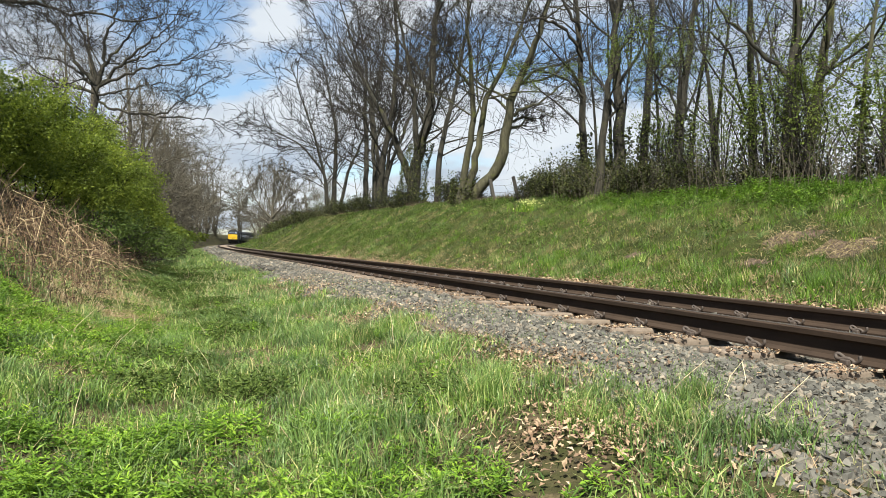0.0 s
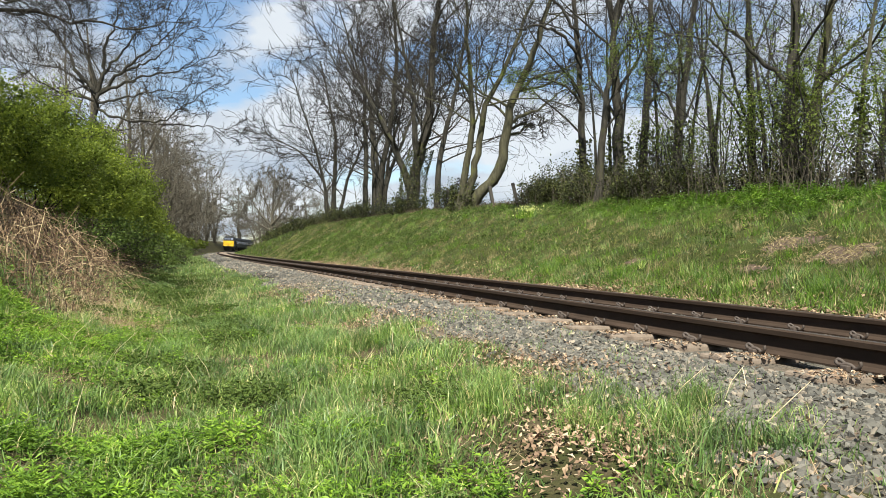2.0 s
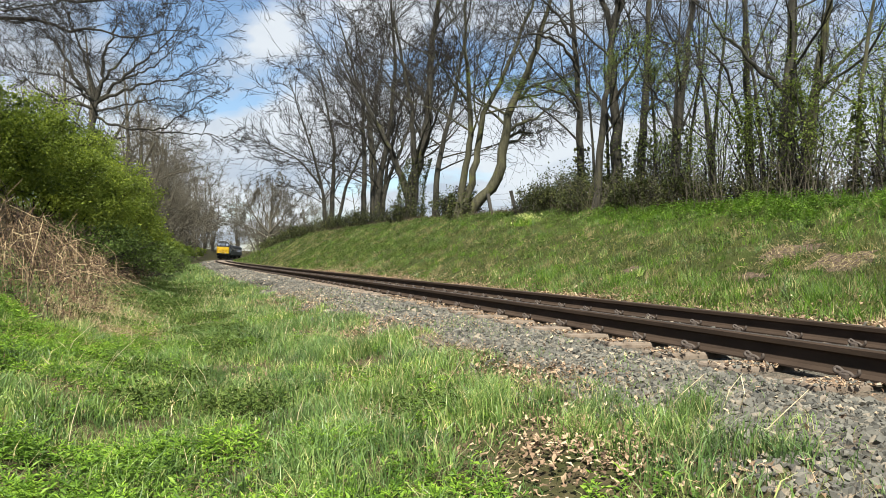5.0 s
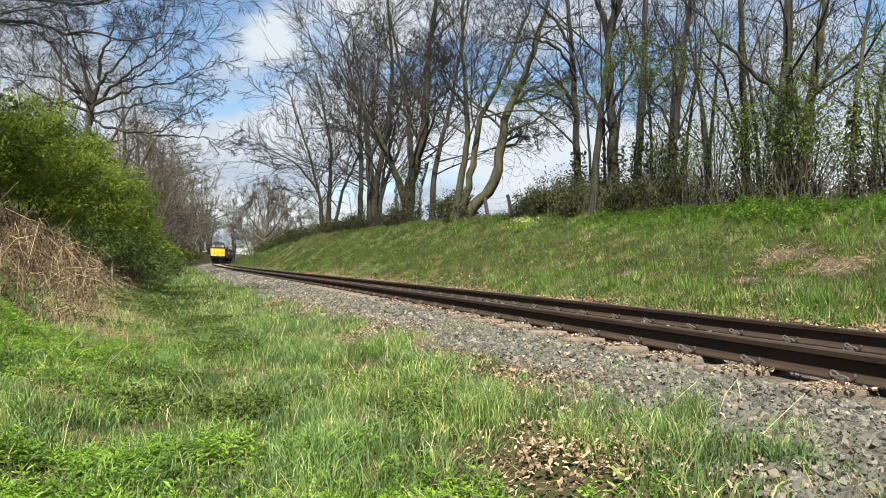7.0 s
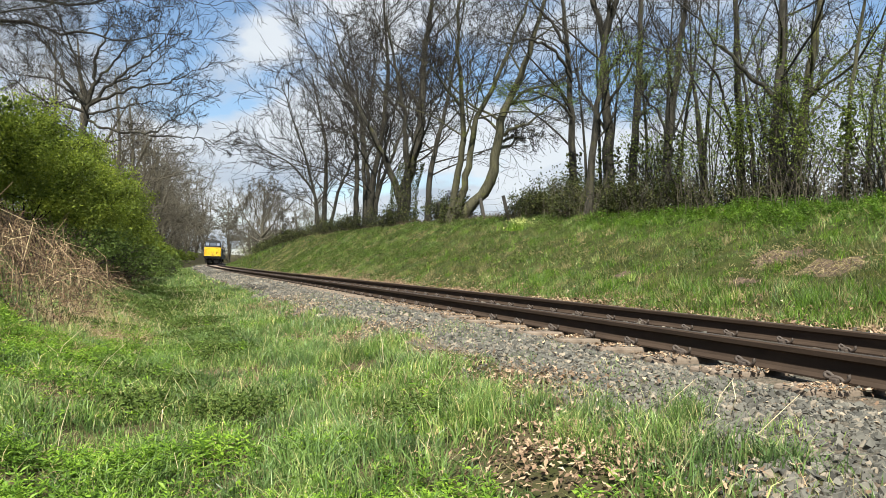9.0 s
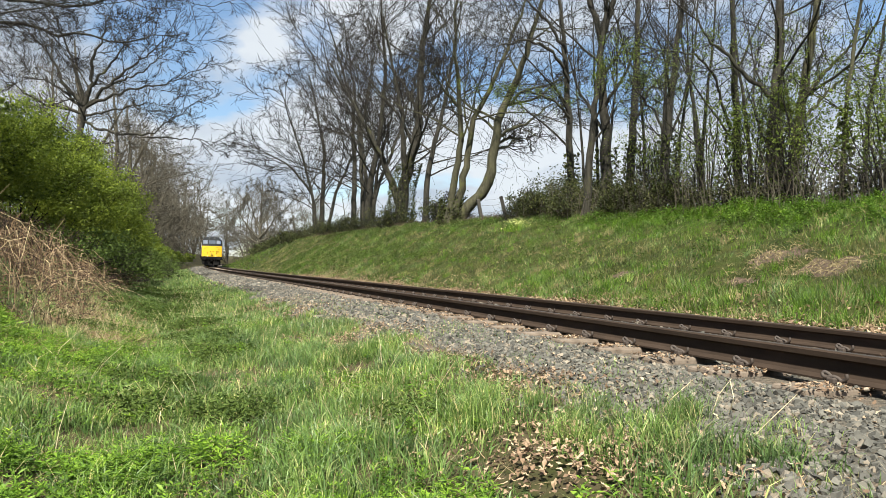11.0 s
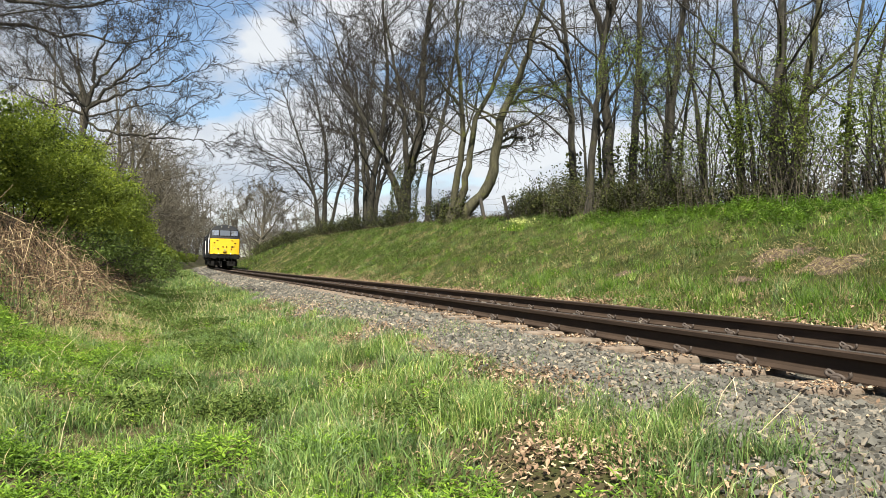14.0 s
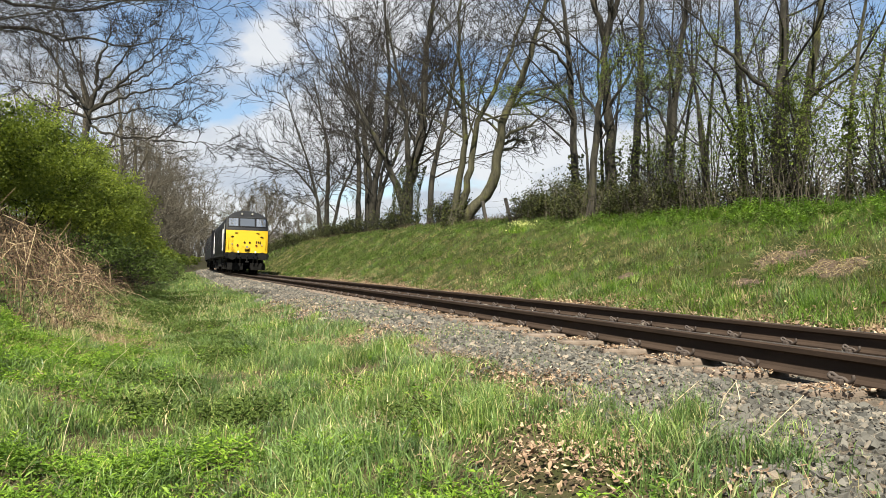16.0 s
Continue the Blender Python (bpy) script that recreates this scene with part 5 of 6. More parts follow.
def build_coach():
    ob = thing("railway_coach", "dark blue-grey passenger coach with a grey roof", "coach", "coaches behind the locomotive")
    L, h, half = 19.4, 9.7, 1.38
    pts = outline(2.95, 1.05, half, 3.77)
    sec = section(pts)
    bm = bmesh.new()
    for sx in (-1, 1):
        box(bm, sx * half - 0.04, sx * half + 0.04, -h, h, 1.05, 1.95, 0.01)
        box(bm, sx * half - 0.04, sx * half + 0.04, -h, h, 2.68, 2.97, 0.01)
        for k in range(10):
            y = -h + k * (L - 0.62) / 9
            box(bm, sx * half - 0.04, sx * half + 0.04, y, y + 0.62, 1.95, 2.68)
    for e in (-1, 1):
        box(bm, -half, half, e * h - 0.04, e * h + 0.04, 1.05, 3.3)
    part("body", bm, M_NAVY, ob)
    for sx in (-1, 1):
        for k in range(9):
            y = -h + 0.62 + k * (L - 0.62) / 9
            w = part("window", boxes((sx * half - 0.02, sx * half + 0.02, y, y + (L - 0.62) / 9 - 0.62, 1.95, 2.68)), M_STEEL, ob)
            part("pane", boxes((sx * half + sx * 0.012 - 0.016, sx * half + sx * 0.012 + 0.016, y + 0.05, y + (L - 0.62) / 9 - 0.67, 2.0, 2.63)), M_PANE, w)
    roof = [p for p in sec if p[1] >= 2.84]
    bm, _ = loft(roof, [[-h - 0.03, 0, h + 0.03]] * len(roof))
    for e in (-1, 1):
        vs = [bm.verts.new((x, e * (h + 0.03), z)) for x, z in roof]
        bm.faces.new(vs)
    part("roof", bm, M_ROOF, ob)
    for y in (-7, -4.2, -1.4, 1.4, 4.2, 7):
        b = bmesh.new()
        cyl(b, (0, y, 3.78), (0, 0, 1), 0.14, 0.12, 12)
        part("roof_vent", b, M_ROOF, ob)
    part("underframe", boxes((-1.2, 1.2, -h, h, 0.9, 1.06), (-0.9, 0.9, -2.5, -0.5, 0.45, 0.9), (-0.9, 0.9, 0.6, 2.4, 0.5, 0.9)), M_UNDER, ob)
    for e in (1, -1):
        part("gangway", boxes((-0.5, 0.5, min(e * h, e * (h + 0.4)), max(e * h, e * (h + 0.4)), 1.1, 3.2), bevel=0.03), M_UNDER, ob)
        end_gear(ob, e * h, e)
    wd = bpy.data.meshes.new("coach_wheelset")
    bm = wheelset(0.457); bm.to_mesh(wd); bm.free(); wd.materials.append(M_UNDER)
    for yb in (-7.1, 7.1):
        bogie(ob, yb, (-1.3, 1.3), 0.457, wd)
    return ob


# one glass in two tones: stronger and weaker sky reflection put into the colour
M_GLASS_DIM = plain("shaded_glass", (0.14, 0.16, 0.19), 0.08, 0.6, 0.1, 3, 0.7)
M_GLASS = plain("reflecting_glass", (0.45, 0.48, 0.52), 0.06, 0.85, 0.1, 3, 0.9)
LOCO = build_loco()
LOCO_WHEELS = list(WHEELS)
WHEELS.clear()
COACH_A = build_coach()
WHEELS_A = list(WHEELS)
COACH_B = copy_thing(COACH_A, Matrix.Identity(4))
COACH_C = copy_thing(COACH_A, Matrix.Identity(4))
WHEELS_C = [(o, y, r) for o, (_, y, r) in zip([c for c in COACH_C.children if c.name.startswith("wheelset")], WHEELS_A)]
WHEELS_B = [(o, y, r) for o, (_, y, r) in zip([c for c in COACH_B.children if c.name.startswith("wheelset")], WHEELS_A)]


def front_at(t):
    d = 16.0 - t
    return 42.9 + 10.527 * d - 0.01619 * d * d


def vehicle_pose(s):
    """Pose of a vehicle whose middle is at s, facing down the line towards s = 0."""
    (x0, y0), (x1, y1) = plan(s - 6.5, GAUGE / 2), plan(s + 6.5, GAUGE / 2)
    th = math.atan2(x1 - x0, y1 - y0)
    return pose(float(x0 + x1) / 2, float(y0 + y1) / 2, -CANT * GAUGE / 2, 0, -math.degrees(CANT), 180 - math.degrees(th))


def motions():
    times = [i * 0.5 for i in range(33)]
    for ob, back in ((LOCO, 8.25), (COACH_A, 27.0), (COACH_B, 47.3), (COACH_C, 67.6)):
        walk(ob, [(t, vehicle_pose(front_at(t) + back)) for t in times])
    for wheels in (LOCO_WHEELS, WHEELS_A, WHEELS_B, WHEELS_C):
        for w, y, r in wheels:
            walk(w, [(i / FPS, pose(0, y, r, -math.degrees((front_at(0) - front_at(i / FPS)) / r))) for i in range(16 * FPS + 1)])

# ---- verge and bank plants ----


def scatter(n, s0, s1, l0, l1, rng):
    s, l = rng.uniform(s0, s1, n), rng.uniform(l0, l1, n)
    return s, l


def points(s, l, dz=0.0):
    x, y = plan(s, l)
    return np.stack([x, y, level(s, l) + dz], 1)


def stuff(name, v, f, mat, label):
    return tagged(new(name, mesh_of(name, v, f, mat)), label, name.replace("_", " "), kind="stuff")


def lush(s, l):
    """1 where the bright broad-leaved growth stands."""
    x, y = plan(s, l)
    a = np.clip(1.4 - np.hypot((x + 3.75) / 1.2, (y - 6.2) / 1.4), 0, 1)
    b = np.clip(1.2 - np.hypot((x + 1.25) / 1.4, (y - 2.9) / 0.72), 0, 1) * np.clip(0.7 + waves(x, y, 5.0, 33), 0.1, 1)
    return np.clip((a + b) * 2.2 + waves(x, y, 3.0, 31) * 0.3, 0, 1)


def bare(s, l):
    """1 where leaf litter and soil show through the grass."""
    edge = np.exp(-((l + 1.55) / 0.35) ** 2)
    return np.clip(edge * 0.2 + 0.45 * waves(s * 1.0, l * 2.5, 1.7, 17) * np.clip((l + 2.9) / 1.0, 0.0, 1) - 0.05, 0, 1)


PILES = [(-0.4, -1.95, 0.16, 160), (-0.55, -1.72, 0.14, 110), (4.8, -1.3, 0.32, 380), (9.0, -1.45, 0.5, 420), (0.95, -2.15, 0.2, 220), (1.1, -1.2, 0.17, 200), (6.3, -4.4, 0.4, 320), (-0.12, -1.93, 0.17, 360), (0.12, -1.72, 0.13, 170), (0.5, -1.5, 0.16, 80), (0.95, -1.5, 0.16, 90), (2.1, -1.5, 0.2, 140), (1.45, -1.45, 0.13, 320), (5.6, -1.75, 0.32, 400), (3.0, -2.9, 0.25, 160), (2.6, -2.35, 0.16, 200), (4.2, -1.75, 0.2, 240), (11.5, -1.5, 0.6, 500), (-0.3, -1.62, 0.11, 220), (6.8, -4.3, 0.35, 400), (7.6, -4.5, 0.4, 400), (9.2, -4.2, 0.4, 360), (5.9, -4.6, 0.3, 300)]


def piled(s, l):
    """1 in the heaps of dead leaves."""
    return np.clip(sum(np.exp(-((s - a) / (r * 1.2)) ** 2 - ((l - b) / (r * 0.9)) ** 2) for a, b, r, _ in PILES), 0, 1)


def build_grass():
    rng = np.random.RandomState(77)
    # verge by the viewpoint
    for name, n, reg, hgt, wid, mat, label in (
            ("verge_grass", 170000, (-2.0, 7, -6.0, -1.2), (0.06, 0.2), (0.0035, 0.008), M_GRASS, "mixed green verge grass"),
            ("verge_grass", 80000, (7, 20, -6.0, -1.4), (0.06, 0.17), (0.007, 0.014), M_GRASS, "mixed green verge grass"),
            ("verge_grass", 14000, (-9, -2.2, -6.0, -1.2), (0.06, 0.18), (0.006, 0.012), M_GRASS, "mixed green verge grass"),
            ("verge_grass", 46000, (20, 90, -6.5, -1.7), (0.08, 0.2), (0.018, 0.035), M_GRASS, "mixed green verge grass")):
        s, l = scatter(n, *reg, rng)
        x, y = plan(s, l)
        tuft = 0.75 * waves(x, y, 7.0, 5) + 0.75 * waves(x, y, 2.6, 6)
        keep = (rng.uniform(0, 1, n) > bare(s, l) * 1.1) & (rng.uniform(0, 1, n) < np.clip(0.7 + 0.8 * tuft, 0.1, 1) - 0.45 * piled(s, l)) & (rng.uniform(0, 1, n) > lush(s, l) * 0.45)
        keep &= (l < -1.27 - 0.35 * np.clip((s - 2) / 9, 0, 1) + 0.28 * waves(s, l, 3, 8)) & (rng.uniform(0, 1, n) > np.clip((-4.6 - l) * 0.7, 0, 0.85) * np.clip((s - 4.5) * 0.7, 0, 1))
        s, l, tuft = s[keep], l[keep], tuft[keep]
        m = len(s)
        h = rng.uniform(*hgt, m) * (0.75 + 0.7 * np.clip(tuft, -0.5, 1)) * np.interp(l, (-2.1, -1.3), (1, 0.75))
        v, f = blades(points(s, l, -0.01), h, rng.uniform(*wid, m), rng.uniform(0.1, 1.0, m), rng, 0.7)
        stuff(name, v, f, mat, label)
    # thin grass through the ballast and tall tufts
    tufts = [(-0.1, -1.2, 0.22, 330), (0.3, -1.42, 0.17, 200), (-0.3, -1.5, 0.18, 260), (0.6, -1.6, 0.2, 260), (1.0, -1.75, 0.2, 260), (0.2, -1.62, 0.16, 180), (-0.7, -1.3, 0.14, 160), (0.75, -1.85, 0.26, 420), (0.55, -2.0, 0.26, 300), (3.3, -2.0, 0.28, 420), (0.0, -1.75, 0.2, 240), (-0.55, -1.5, 0.2, 200), (1.5, -2.2, 0.22, 300), (2.4, -2.5, 0.2, 260), (4.2, -2.5, 0.2, 300), (-0.45, -1.0, 0.12, 90), (5.2, -2.9, 0.2, 300)]
    P, H = [], []
    for s0, l0, h, n in tufts:
        P.append(points(s0 + rng.normal(0, 0.06, n), l0 + rng.normal(0, 0.06, n), -0.01))
        H.append(h * rng.uniform(0.4, 1.05, n))
    n = 11000
    s, l = scatter(n, -2, 12, -1.6, -0.5, rng)
    keep = waves(s, l * 1.5, 3.2, 14) + rng.normal(0, 0.3, n) > -0.05 + 0.15 * (l + 1.1)
    s, l = s[keep], l[keep]
    P.append(points(s, l, -0.005)); H.append(rng.uniform(0.02, 0.085, len(s)))
    P, H = np.concatenate(P), np.concatenate(H)
    v, f = blades(P, H, rng.uniform(0.0022, 0.0042, len(P)), rng.uniform(0.15, 0.9, len(P)), rng, 0.8)
    stuff("tussock_grass", v, f, M_GRASS, "tall green grass tussocks at the ballast edge")
    n = 38000
    s, l = scatter(n, -2, 12, -4.6, -1.2, rng)
    keep = rng.uniform(0, 1, n) < np.clip(0.35 + 0.8 * waves(s, l, 2.4, 71), 0.05, 1)
    s, l = s[keep], l[keep]
    v, f = spikes(points(s, l), rng.uniform(0.05, 0.14, len(s)), rng.uniform(0.003, 0.006, len(s)), rng.uniform(0.6, 1.6, len(s)), rng)
    stuff("dry_thatch", v, f, M_STRAW_PALE, "dead straw-coloured grass lying in the turf")
    # right bank
    for n, reg, hgt, wid in ((270000, (-1, 22, 2.5, 8.3), (0.05, 0.16), (0.006, 0.013)), (90000, (22, 60, 2.5, 8.3), (0.08, 0.22), (0.012, 0.026)), (22000, (60, 160, 2.4, 9), (0.14, 0.3), (0.05, 0.1))):
        s, l = scatter(n, *reg, rng)
        edge = 2.95 + 0.3 * waves(s, l, 1.5, 40)
        soil = np.clip(earth(s, l) * 1.5, 0, 0.96)
        keep = (l > edge) & (rng.uniform(0, 1, n) < np.clip(0.66 + 0.8 * waves(s, l * 1.4, 1.9, 41) + 0.3 * waves(s, l, 5.5, 45), 0.32, 1)) & (rng.uniform(0, 1, n) > soil)
        s, l = s[keep], l[keep]
        m = len(s)
        green = rng.uniform(0, 1, m) < np.clip((l - 5.4) / 1.8 + 0.55 * waves(s, l, 0.8, 42) - np.interp(s, (13, 22), (0, 0.7)) + np.interp(l, (3.0, 3.5, 4.2), (0.4, 0.25, 0)) * (s < 9), np.interp(s, (22, 34), (0.04, 0.16)), 0.9)
        for g, mat, name, lab in ((green, M_BANK_TOP, "bank_grass", "bright green grass on the bank top"), (~green & (s < 19 + 3 * waves(s, l, 0.6, 47)), M_GRASS_DRY, "bank_grass", "rough mixed green and dry grass on the bank"),
                                  (~green & (s >= 19 + 3 * waves(s, l, 0.6, 47)), M_ROUGH, "bank_grass", "rough dark green grass on the bank")):
            if not g.any():
                continue
            k = int(g.sum())
            v, f = spikes(points(s[g], l[g], -0.01), rng.uniform(*hgt, k) * (0.8 + 0.55 * np.clip(waves(s[g], l[g], 5.0, 44), -0.4, 1) + 0.5 * np.clip(waves(s[g], l[g], 1.6, 46), -0.5, 1)), rng.uniform(*wid, k), rng.uniform(0.1, 1.0, k), rng)
            stuff(name, v, f, mat, lab)
    n = 2300
    cs, cl = scatter(n, -1, 42, 2.9, 8.2, rng)
    cl[:420], cs[:420] = rng.uniform(2.95, 4.0, 420), rng.uniform(0, 12, 420)
    out = earth(cs, cl) < 0.25
    cs, cl = cs[out], cl[out]
    n = len(cs)
    k = 40
    s, l = np.repeat(cs, k) + rng.normal(0, 0.07, n * k), np.repeat(cl, k) + rng.normal(0, 0.07, n * k)
    h = np.repeat(rng.uniform(0.07, 0.26, n), k) * rng.uniform(0.5, 1.1, n * k)
    pick = rng.uniform(0, 1, n)
    pick = np.repeat(pick, k)
    for lo, hi, mat, lab in ((0, 0.35, M_GRASS, "fresh green grass clumps on the bank"), (0.35, 0.9, M_BANK_TOP, "lush grass clumps on the bank"), (0.9, 1, M_STRAW_DULL, "dead tan grass clumps on the bank")):
        g = (pick >= lo) & (pick < hi)
        v, f = spikes(points(s[g], l[g], -0.01), h[g], rng.uniform(0.007, 0.014, g.sum()), rng.uniform(0.1, 0.8, g.sum()), rng)
        stuff("bank_clumps", v, f, mat, lab)
    # bright goosegrass: mounds of short stems with whorls of narrow leaves
    n = 42000
    s, l = scatter(n, -2, 9, -7, -1.8, rng)
    mound = waves(s * 1.0, l, 6.0, 35)
    keep = rng.uniform(0, 1, n) < lush(s, l) * np.clip(0.8 + 0.6 * mound, 0.15, 1)
    v, f = whorled(points(s[keep], l[keep]), rng.uniform(0.05, 0.13, keep.sum()) * (1 + 0.5 * np.clip(mound[keep], -0.6, 1)), 0.042, rng, 3, 0.28)
    stuff("goosegrass", v, f, M_GRASS_BRIGHT, "low bright green goosegrass with whorled leaves")
    n = 3000
    s, l = rng.uniform(1, 14, n), 6.9 + rng.normal(0, 0.5, n)
    keep = rng.uniform(0, 1, n) < np.clip(0.75 + 0.7 * waves(s, l, 1.3, 36), 0.1, 1) * np.interp(s, (7, 13), (1, 0.2))
    v, f = whorled(points(s[keep], l[keep]), rng.uniform(0.08, 0.24, keep.sum()), 0.06, rng, 4, 0.42)
    stuff("nettle_patch", v, f, M_BANK_TOP, "fresh green nettles along the top of the bank")
    # dead stems over the bare soil
    n = 420
    s, l = np.concatenate([rng.normal(4.45, 0.4, 180), rng.normal(5.6, 0.35, 140), rng.uniform(3, 13, 100)]), np.concatenate([rng.normal(4.62, 0.18, 180), rng.normal(4.9, 0.24, 140), rng.uniform(3.4, 5.6, 100)])
    b = points(s, l, 0.02)
    a, run = rng.uniform(0, 6.28, n), rng.uniform(0.04, 0.16, n)
    d = np.stack([np.cos(a) * run, np.sin(a) * run, rng.uniform(-0.02, 0.05, n)], 1)
    v, f = tubes(np.stack([b, b + d * 0.5 + np.array([0, 0, 0.025]), b + d], 1), np.tile([0.005, 0.004, 0.0025], (n, 1)), 3)
    stuff("dead_stems", v, f, M_STRAW_DULL, "broken tan stems lying on bare soil")
    # dark weeds
    c = [(1.8, -3.05, 0.28), (3.6, -3.8, 0.3), (2.9, -3.4, 0.2), (0.9, -2.2, 0.2), (5.6, -3.1, 0.35), (8.5, -3.2, 0.5), (12, -3.6, 0.7), (15, -3.2, 0.8), (7.2, -4.3, 0.5), (10, -3.8, 0.7), (13, -4.2, 0.8), (18, -3.6, 1.0), (6.6, -3.1, 0.45), (22, -3.6, 1.2), (4.6, -3.0, 0.35), (2.2, -3.6, 0.3)]
    P = []
    for s0, l0, r in c:
        k = int(4200 * r)
        P.append(points(s0 + rng.normal(0, r * 0.6, k), l0 + rng.normal(0, r * 0.5, k)) + np.stack([np.zeros(k), np.zeros(k), rng.uniform(0.01, 0.13, k)], 1))
    P = np.concatenate(P)
    v, f = leaves(P, rng.uniform(0.02, 0.05, len(P)) * np.interp(P[:, 1], (6, 24), (1, 1.8)), rng, 0.6, 0.4)
    stuff("dark_weeds", v, f, M_WEED, "patches of dark green creeping weeds")
    # leaf litter
    n = 60000
    s, l = scatter(n, -2.5, 30, -3.4, 6.2, rng)
    near_edge = np.exp(-((l + 1.6) / 0.4) ** 2) * np.clip(0.35 + waves(s, l * 2, 1.6, 51), 0, 1) + np.exp(-((l - 2.75) / 0.3) ** 2) * 1.0 + earth(s, l) * 0.6 + ((l > -0.9) & (l < 2.3)) * 0.22 + bare(s, l) * (l < -1.3) * 0.35
    keep = rng.uniform(0, 1, n) < near_edge
    s, l = s[keep], l[keep]
    for s0, l0, r, k in PILES:
        k = int(k * 0.95)
        s, l = np.concatenate([s, s0 + rng.normal(0, r * 1.3, k)]), np.concatenate([l, l0 + rng.normal(0, r, k)])
    v, f = lobed_leaves(points(s, l, 0.015) + np.stack([0 * s, 0 * s, np.abs(rng.normal(0, 0.012, len(s))) + 0.02 * piled(s, l)], 1), rng.uniform(0.016, 0.046, len(s)), rng)
    stuff("leaf_litter", v, f, M_LITTER, "curled dead brown oak leaves")
    n = 30000
    s, l = rng.uniform(-2, 34, n), 2.5 + np.abs(rng.normal(0, 0.45, n)) - 0.12
    keep = rng.uniform(0, 1, n) < np.clip(0.65 + 0.6 * waves(s, l, 1.4, 52), 0.1, 1)
    s, l = s[keep], l[keep]
    v, f = leaves(points(s, l, 0.02) + np.stack([0 * s, 0 * s, np.abs(rng.normal(0, 0.02, len(s)))], 1), rng.uniform(0.03, 0.075, len(s)), rng, 0.4, 0.6, 0.5)
    stuff("leaf_litter", v, f, M_LITTER, "drift of dead leaves at the foot of the bank")
    n = 12000
    s, l = rng.normal(7.2, 1.7, n), rng.normal(-4.35, 0.36, n)
    v, f = spikes(points(s, l, 0.02), rng.uniform(0.06, 0.2, n), rng.uniform(0.004, 0.009, n), rng.uniform(0.9, 1.9, n), rng)
    stuff("flattened_dry_grass", v, f, M_STRAW_PALE, "flattened dry tan grass below the bracken")
    n = 1900
    i = rng.randint(-3, 14, n)
    s, l = i * PITCH + rng.uniform(-0.13, 0.13, n), rng.uniform(-0.44, -0.06, n)
    p = points(s, l)
    p[:, 2] = -RAIL_H + 0.004 - CANT * l
    v, f = leaves(p, rng.uniform(0.012, 0.04, n), rng, 0.25, 0.6, 0.4)
    stuff("sleeper_debris", v, f, M_LITTER, "leaf crumbs lying on the sleepers")
    # straw stalks
    st = [(3.6, -4.3, 0.32, 0.5), (3.5, -4.25, 0.22, -0.6), (3.3, -4.0, 0.3, 0.9), (-0.1, -1.05, 0.19, 0.5), (-0.15, -1.0, 0.18, 0.1), (0.0, -1.3, 0.24, 0.8), (0.4, -1.5, 0.25, -0.2), (-0.5, -1.2, 0.2, 1.0), (2.6, -2.1, 0.22, 0.3), (2.3, -2.2, 0.25, -0.4)]
    P, R = [], []
    for s0, l0, h, lean in st:
        b = points(np.array([s0]), np.array([l0]))[0]
        P.append([b, b + np.array([lean * 0.4 * h, rng.normal(0, 0.03), h * 0.5]), b + np.array([lean * h, rng.normal(0, 0.08), h * rng.uniform(0.75, 1)])])
    k = 460
    s, l = np.concatenate([rng.uniform(8, 20, 200), rng.uniform(5.5, 10, 200), rng.uniform(0, 9, 60)]), np.concatenate([rng.uniform(-3.6, -2.4, 200), rng.uniform(-5.0, -4.0, 200), rng.uniform(-4.0, -1.5, 60)])
    for b in points(s, l):
        h, a = rng.uniform(0.08, 0.3), rng.uniform(0, 6.28)
        P.append([b, b + np.array([math.cos(a) * 0.15 * h, math.sin(a) * 0.15 * h, h * 0.5]), b + np.array([math.cos(a) * 0.5 * h, math.sin(a) * 0.4 * h, h])])
    P = np.array(P)
    R = np.tile([0.0026, 0.0022, 0.0012], (len(P), 1))
    R[10:] *= 0.8
    v, f = tubes(P, R, 4)
    stuff("straw_stalks", v, f, M_STRAW, "pale dry grass stalks")
    # dead bracken on the left bank
    n = 6500
    s, l = rng.uniform(5.5, 26, n), -4.5 - np.abs(rng.normal(0, 1.1, n))
    keep = (l > -8) & (rng.uniform(0, 1, n) < np.clip(0.5 + 0.6 * waves(s, l, 0.9, 60), 0.1, 1) * np.interp(s, (6, 9, 15, 26), (1, 1, 0.8, 0.15)) * np.clip((-4.2 - l) / 1.3, 0.12, 1))
    b = points(s[keep], l[keep])
    n = len(b)
    a = rng.uniform(0, 6.28, n)
    h = rng.uniform(0.05, 0.75, n) * rng.uniform(0.2, 1, n)
    run = rng.uniform(0.12, 0.75, n)
    d = np.stack([np.cos(a) * run, np.sin(a) * run, 0 * a], 1)
    up = np.stack([0 * h, 0 * h, h], 1)
    P = np.stack([b, b + d * 0.3 + up * 0.8, b + d * 0.7 + up * 0.9, b + d + up * 0.35], 1)
    v1 = tubes(P, np.tile([0.0035, 0.003, 0.0025, 0.0015], (n, 1)), 3)
    k = rng.randint(0, n, 9000)
    t = rng.uniform(0.25, 1, 9000)[:, None]
    q = np.where(t < 0.6, P[k, 1] * (1 - t) + P[k, 2] * t, P[k, 2] * (1 - t) + P[k, 3] * t) + rng.normal(size=(9000, 3)) * 0.06
    v2 = leaves(q, rng.uniform(0.03, 0.10, 9000), rng, 0.7, 0.12)
    v, f = join([v1, v2])
    stuff("dead_bracken", v, f, M_BRACKEN, "tangled dead reddish-brown bracken stems")
    n = 230
    s, l = rng.uniform(6, 15, n), -4.75 - np.abs(rng.normal(0, 1.0, n))
    b = points(s, l, 0.1)
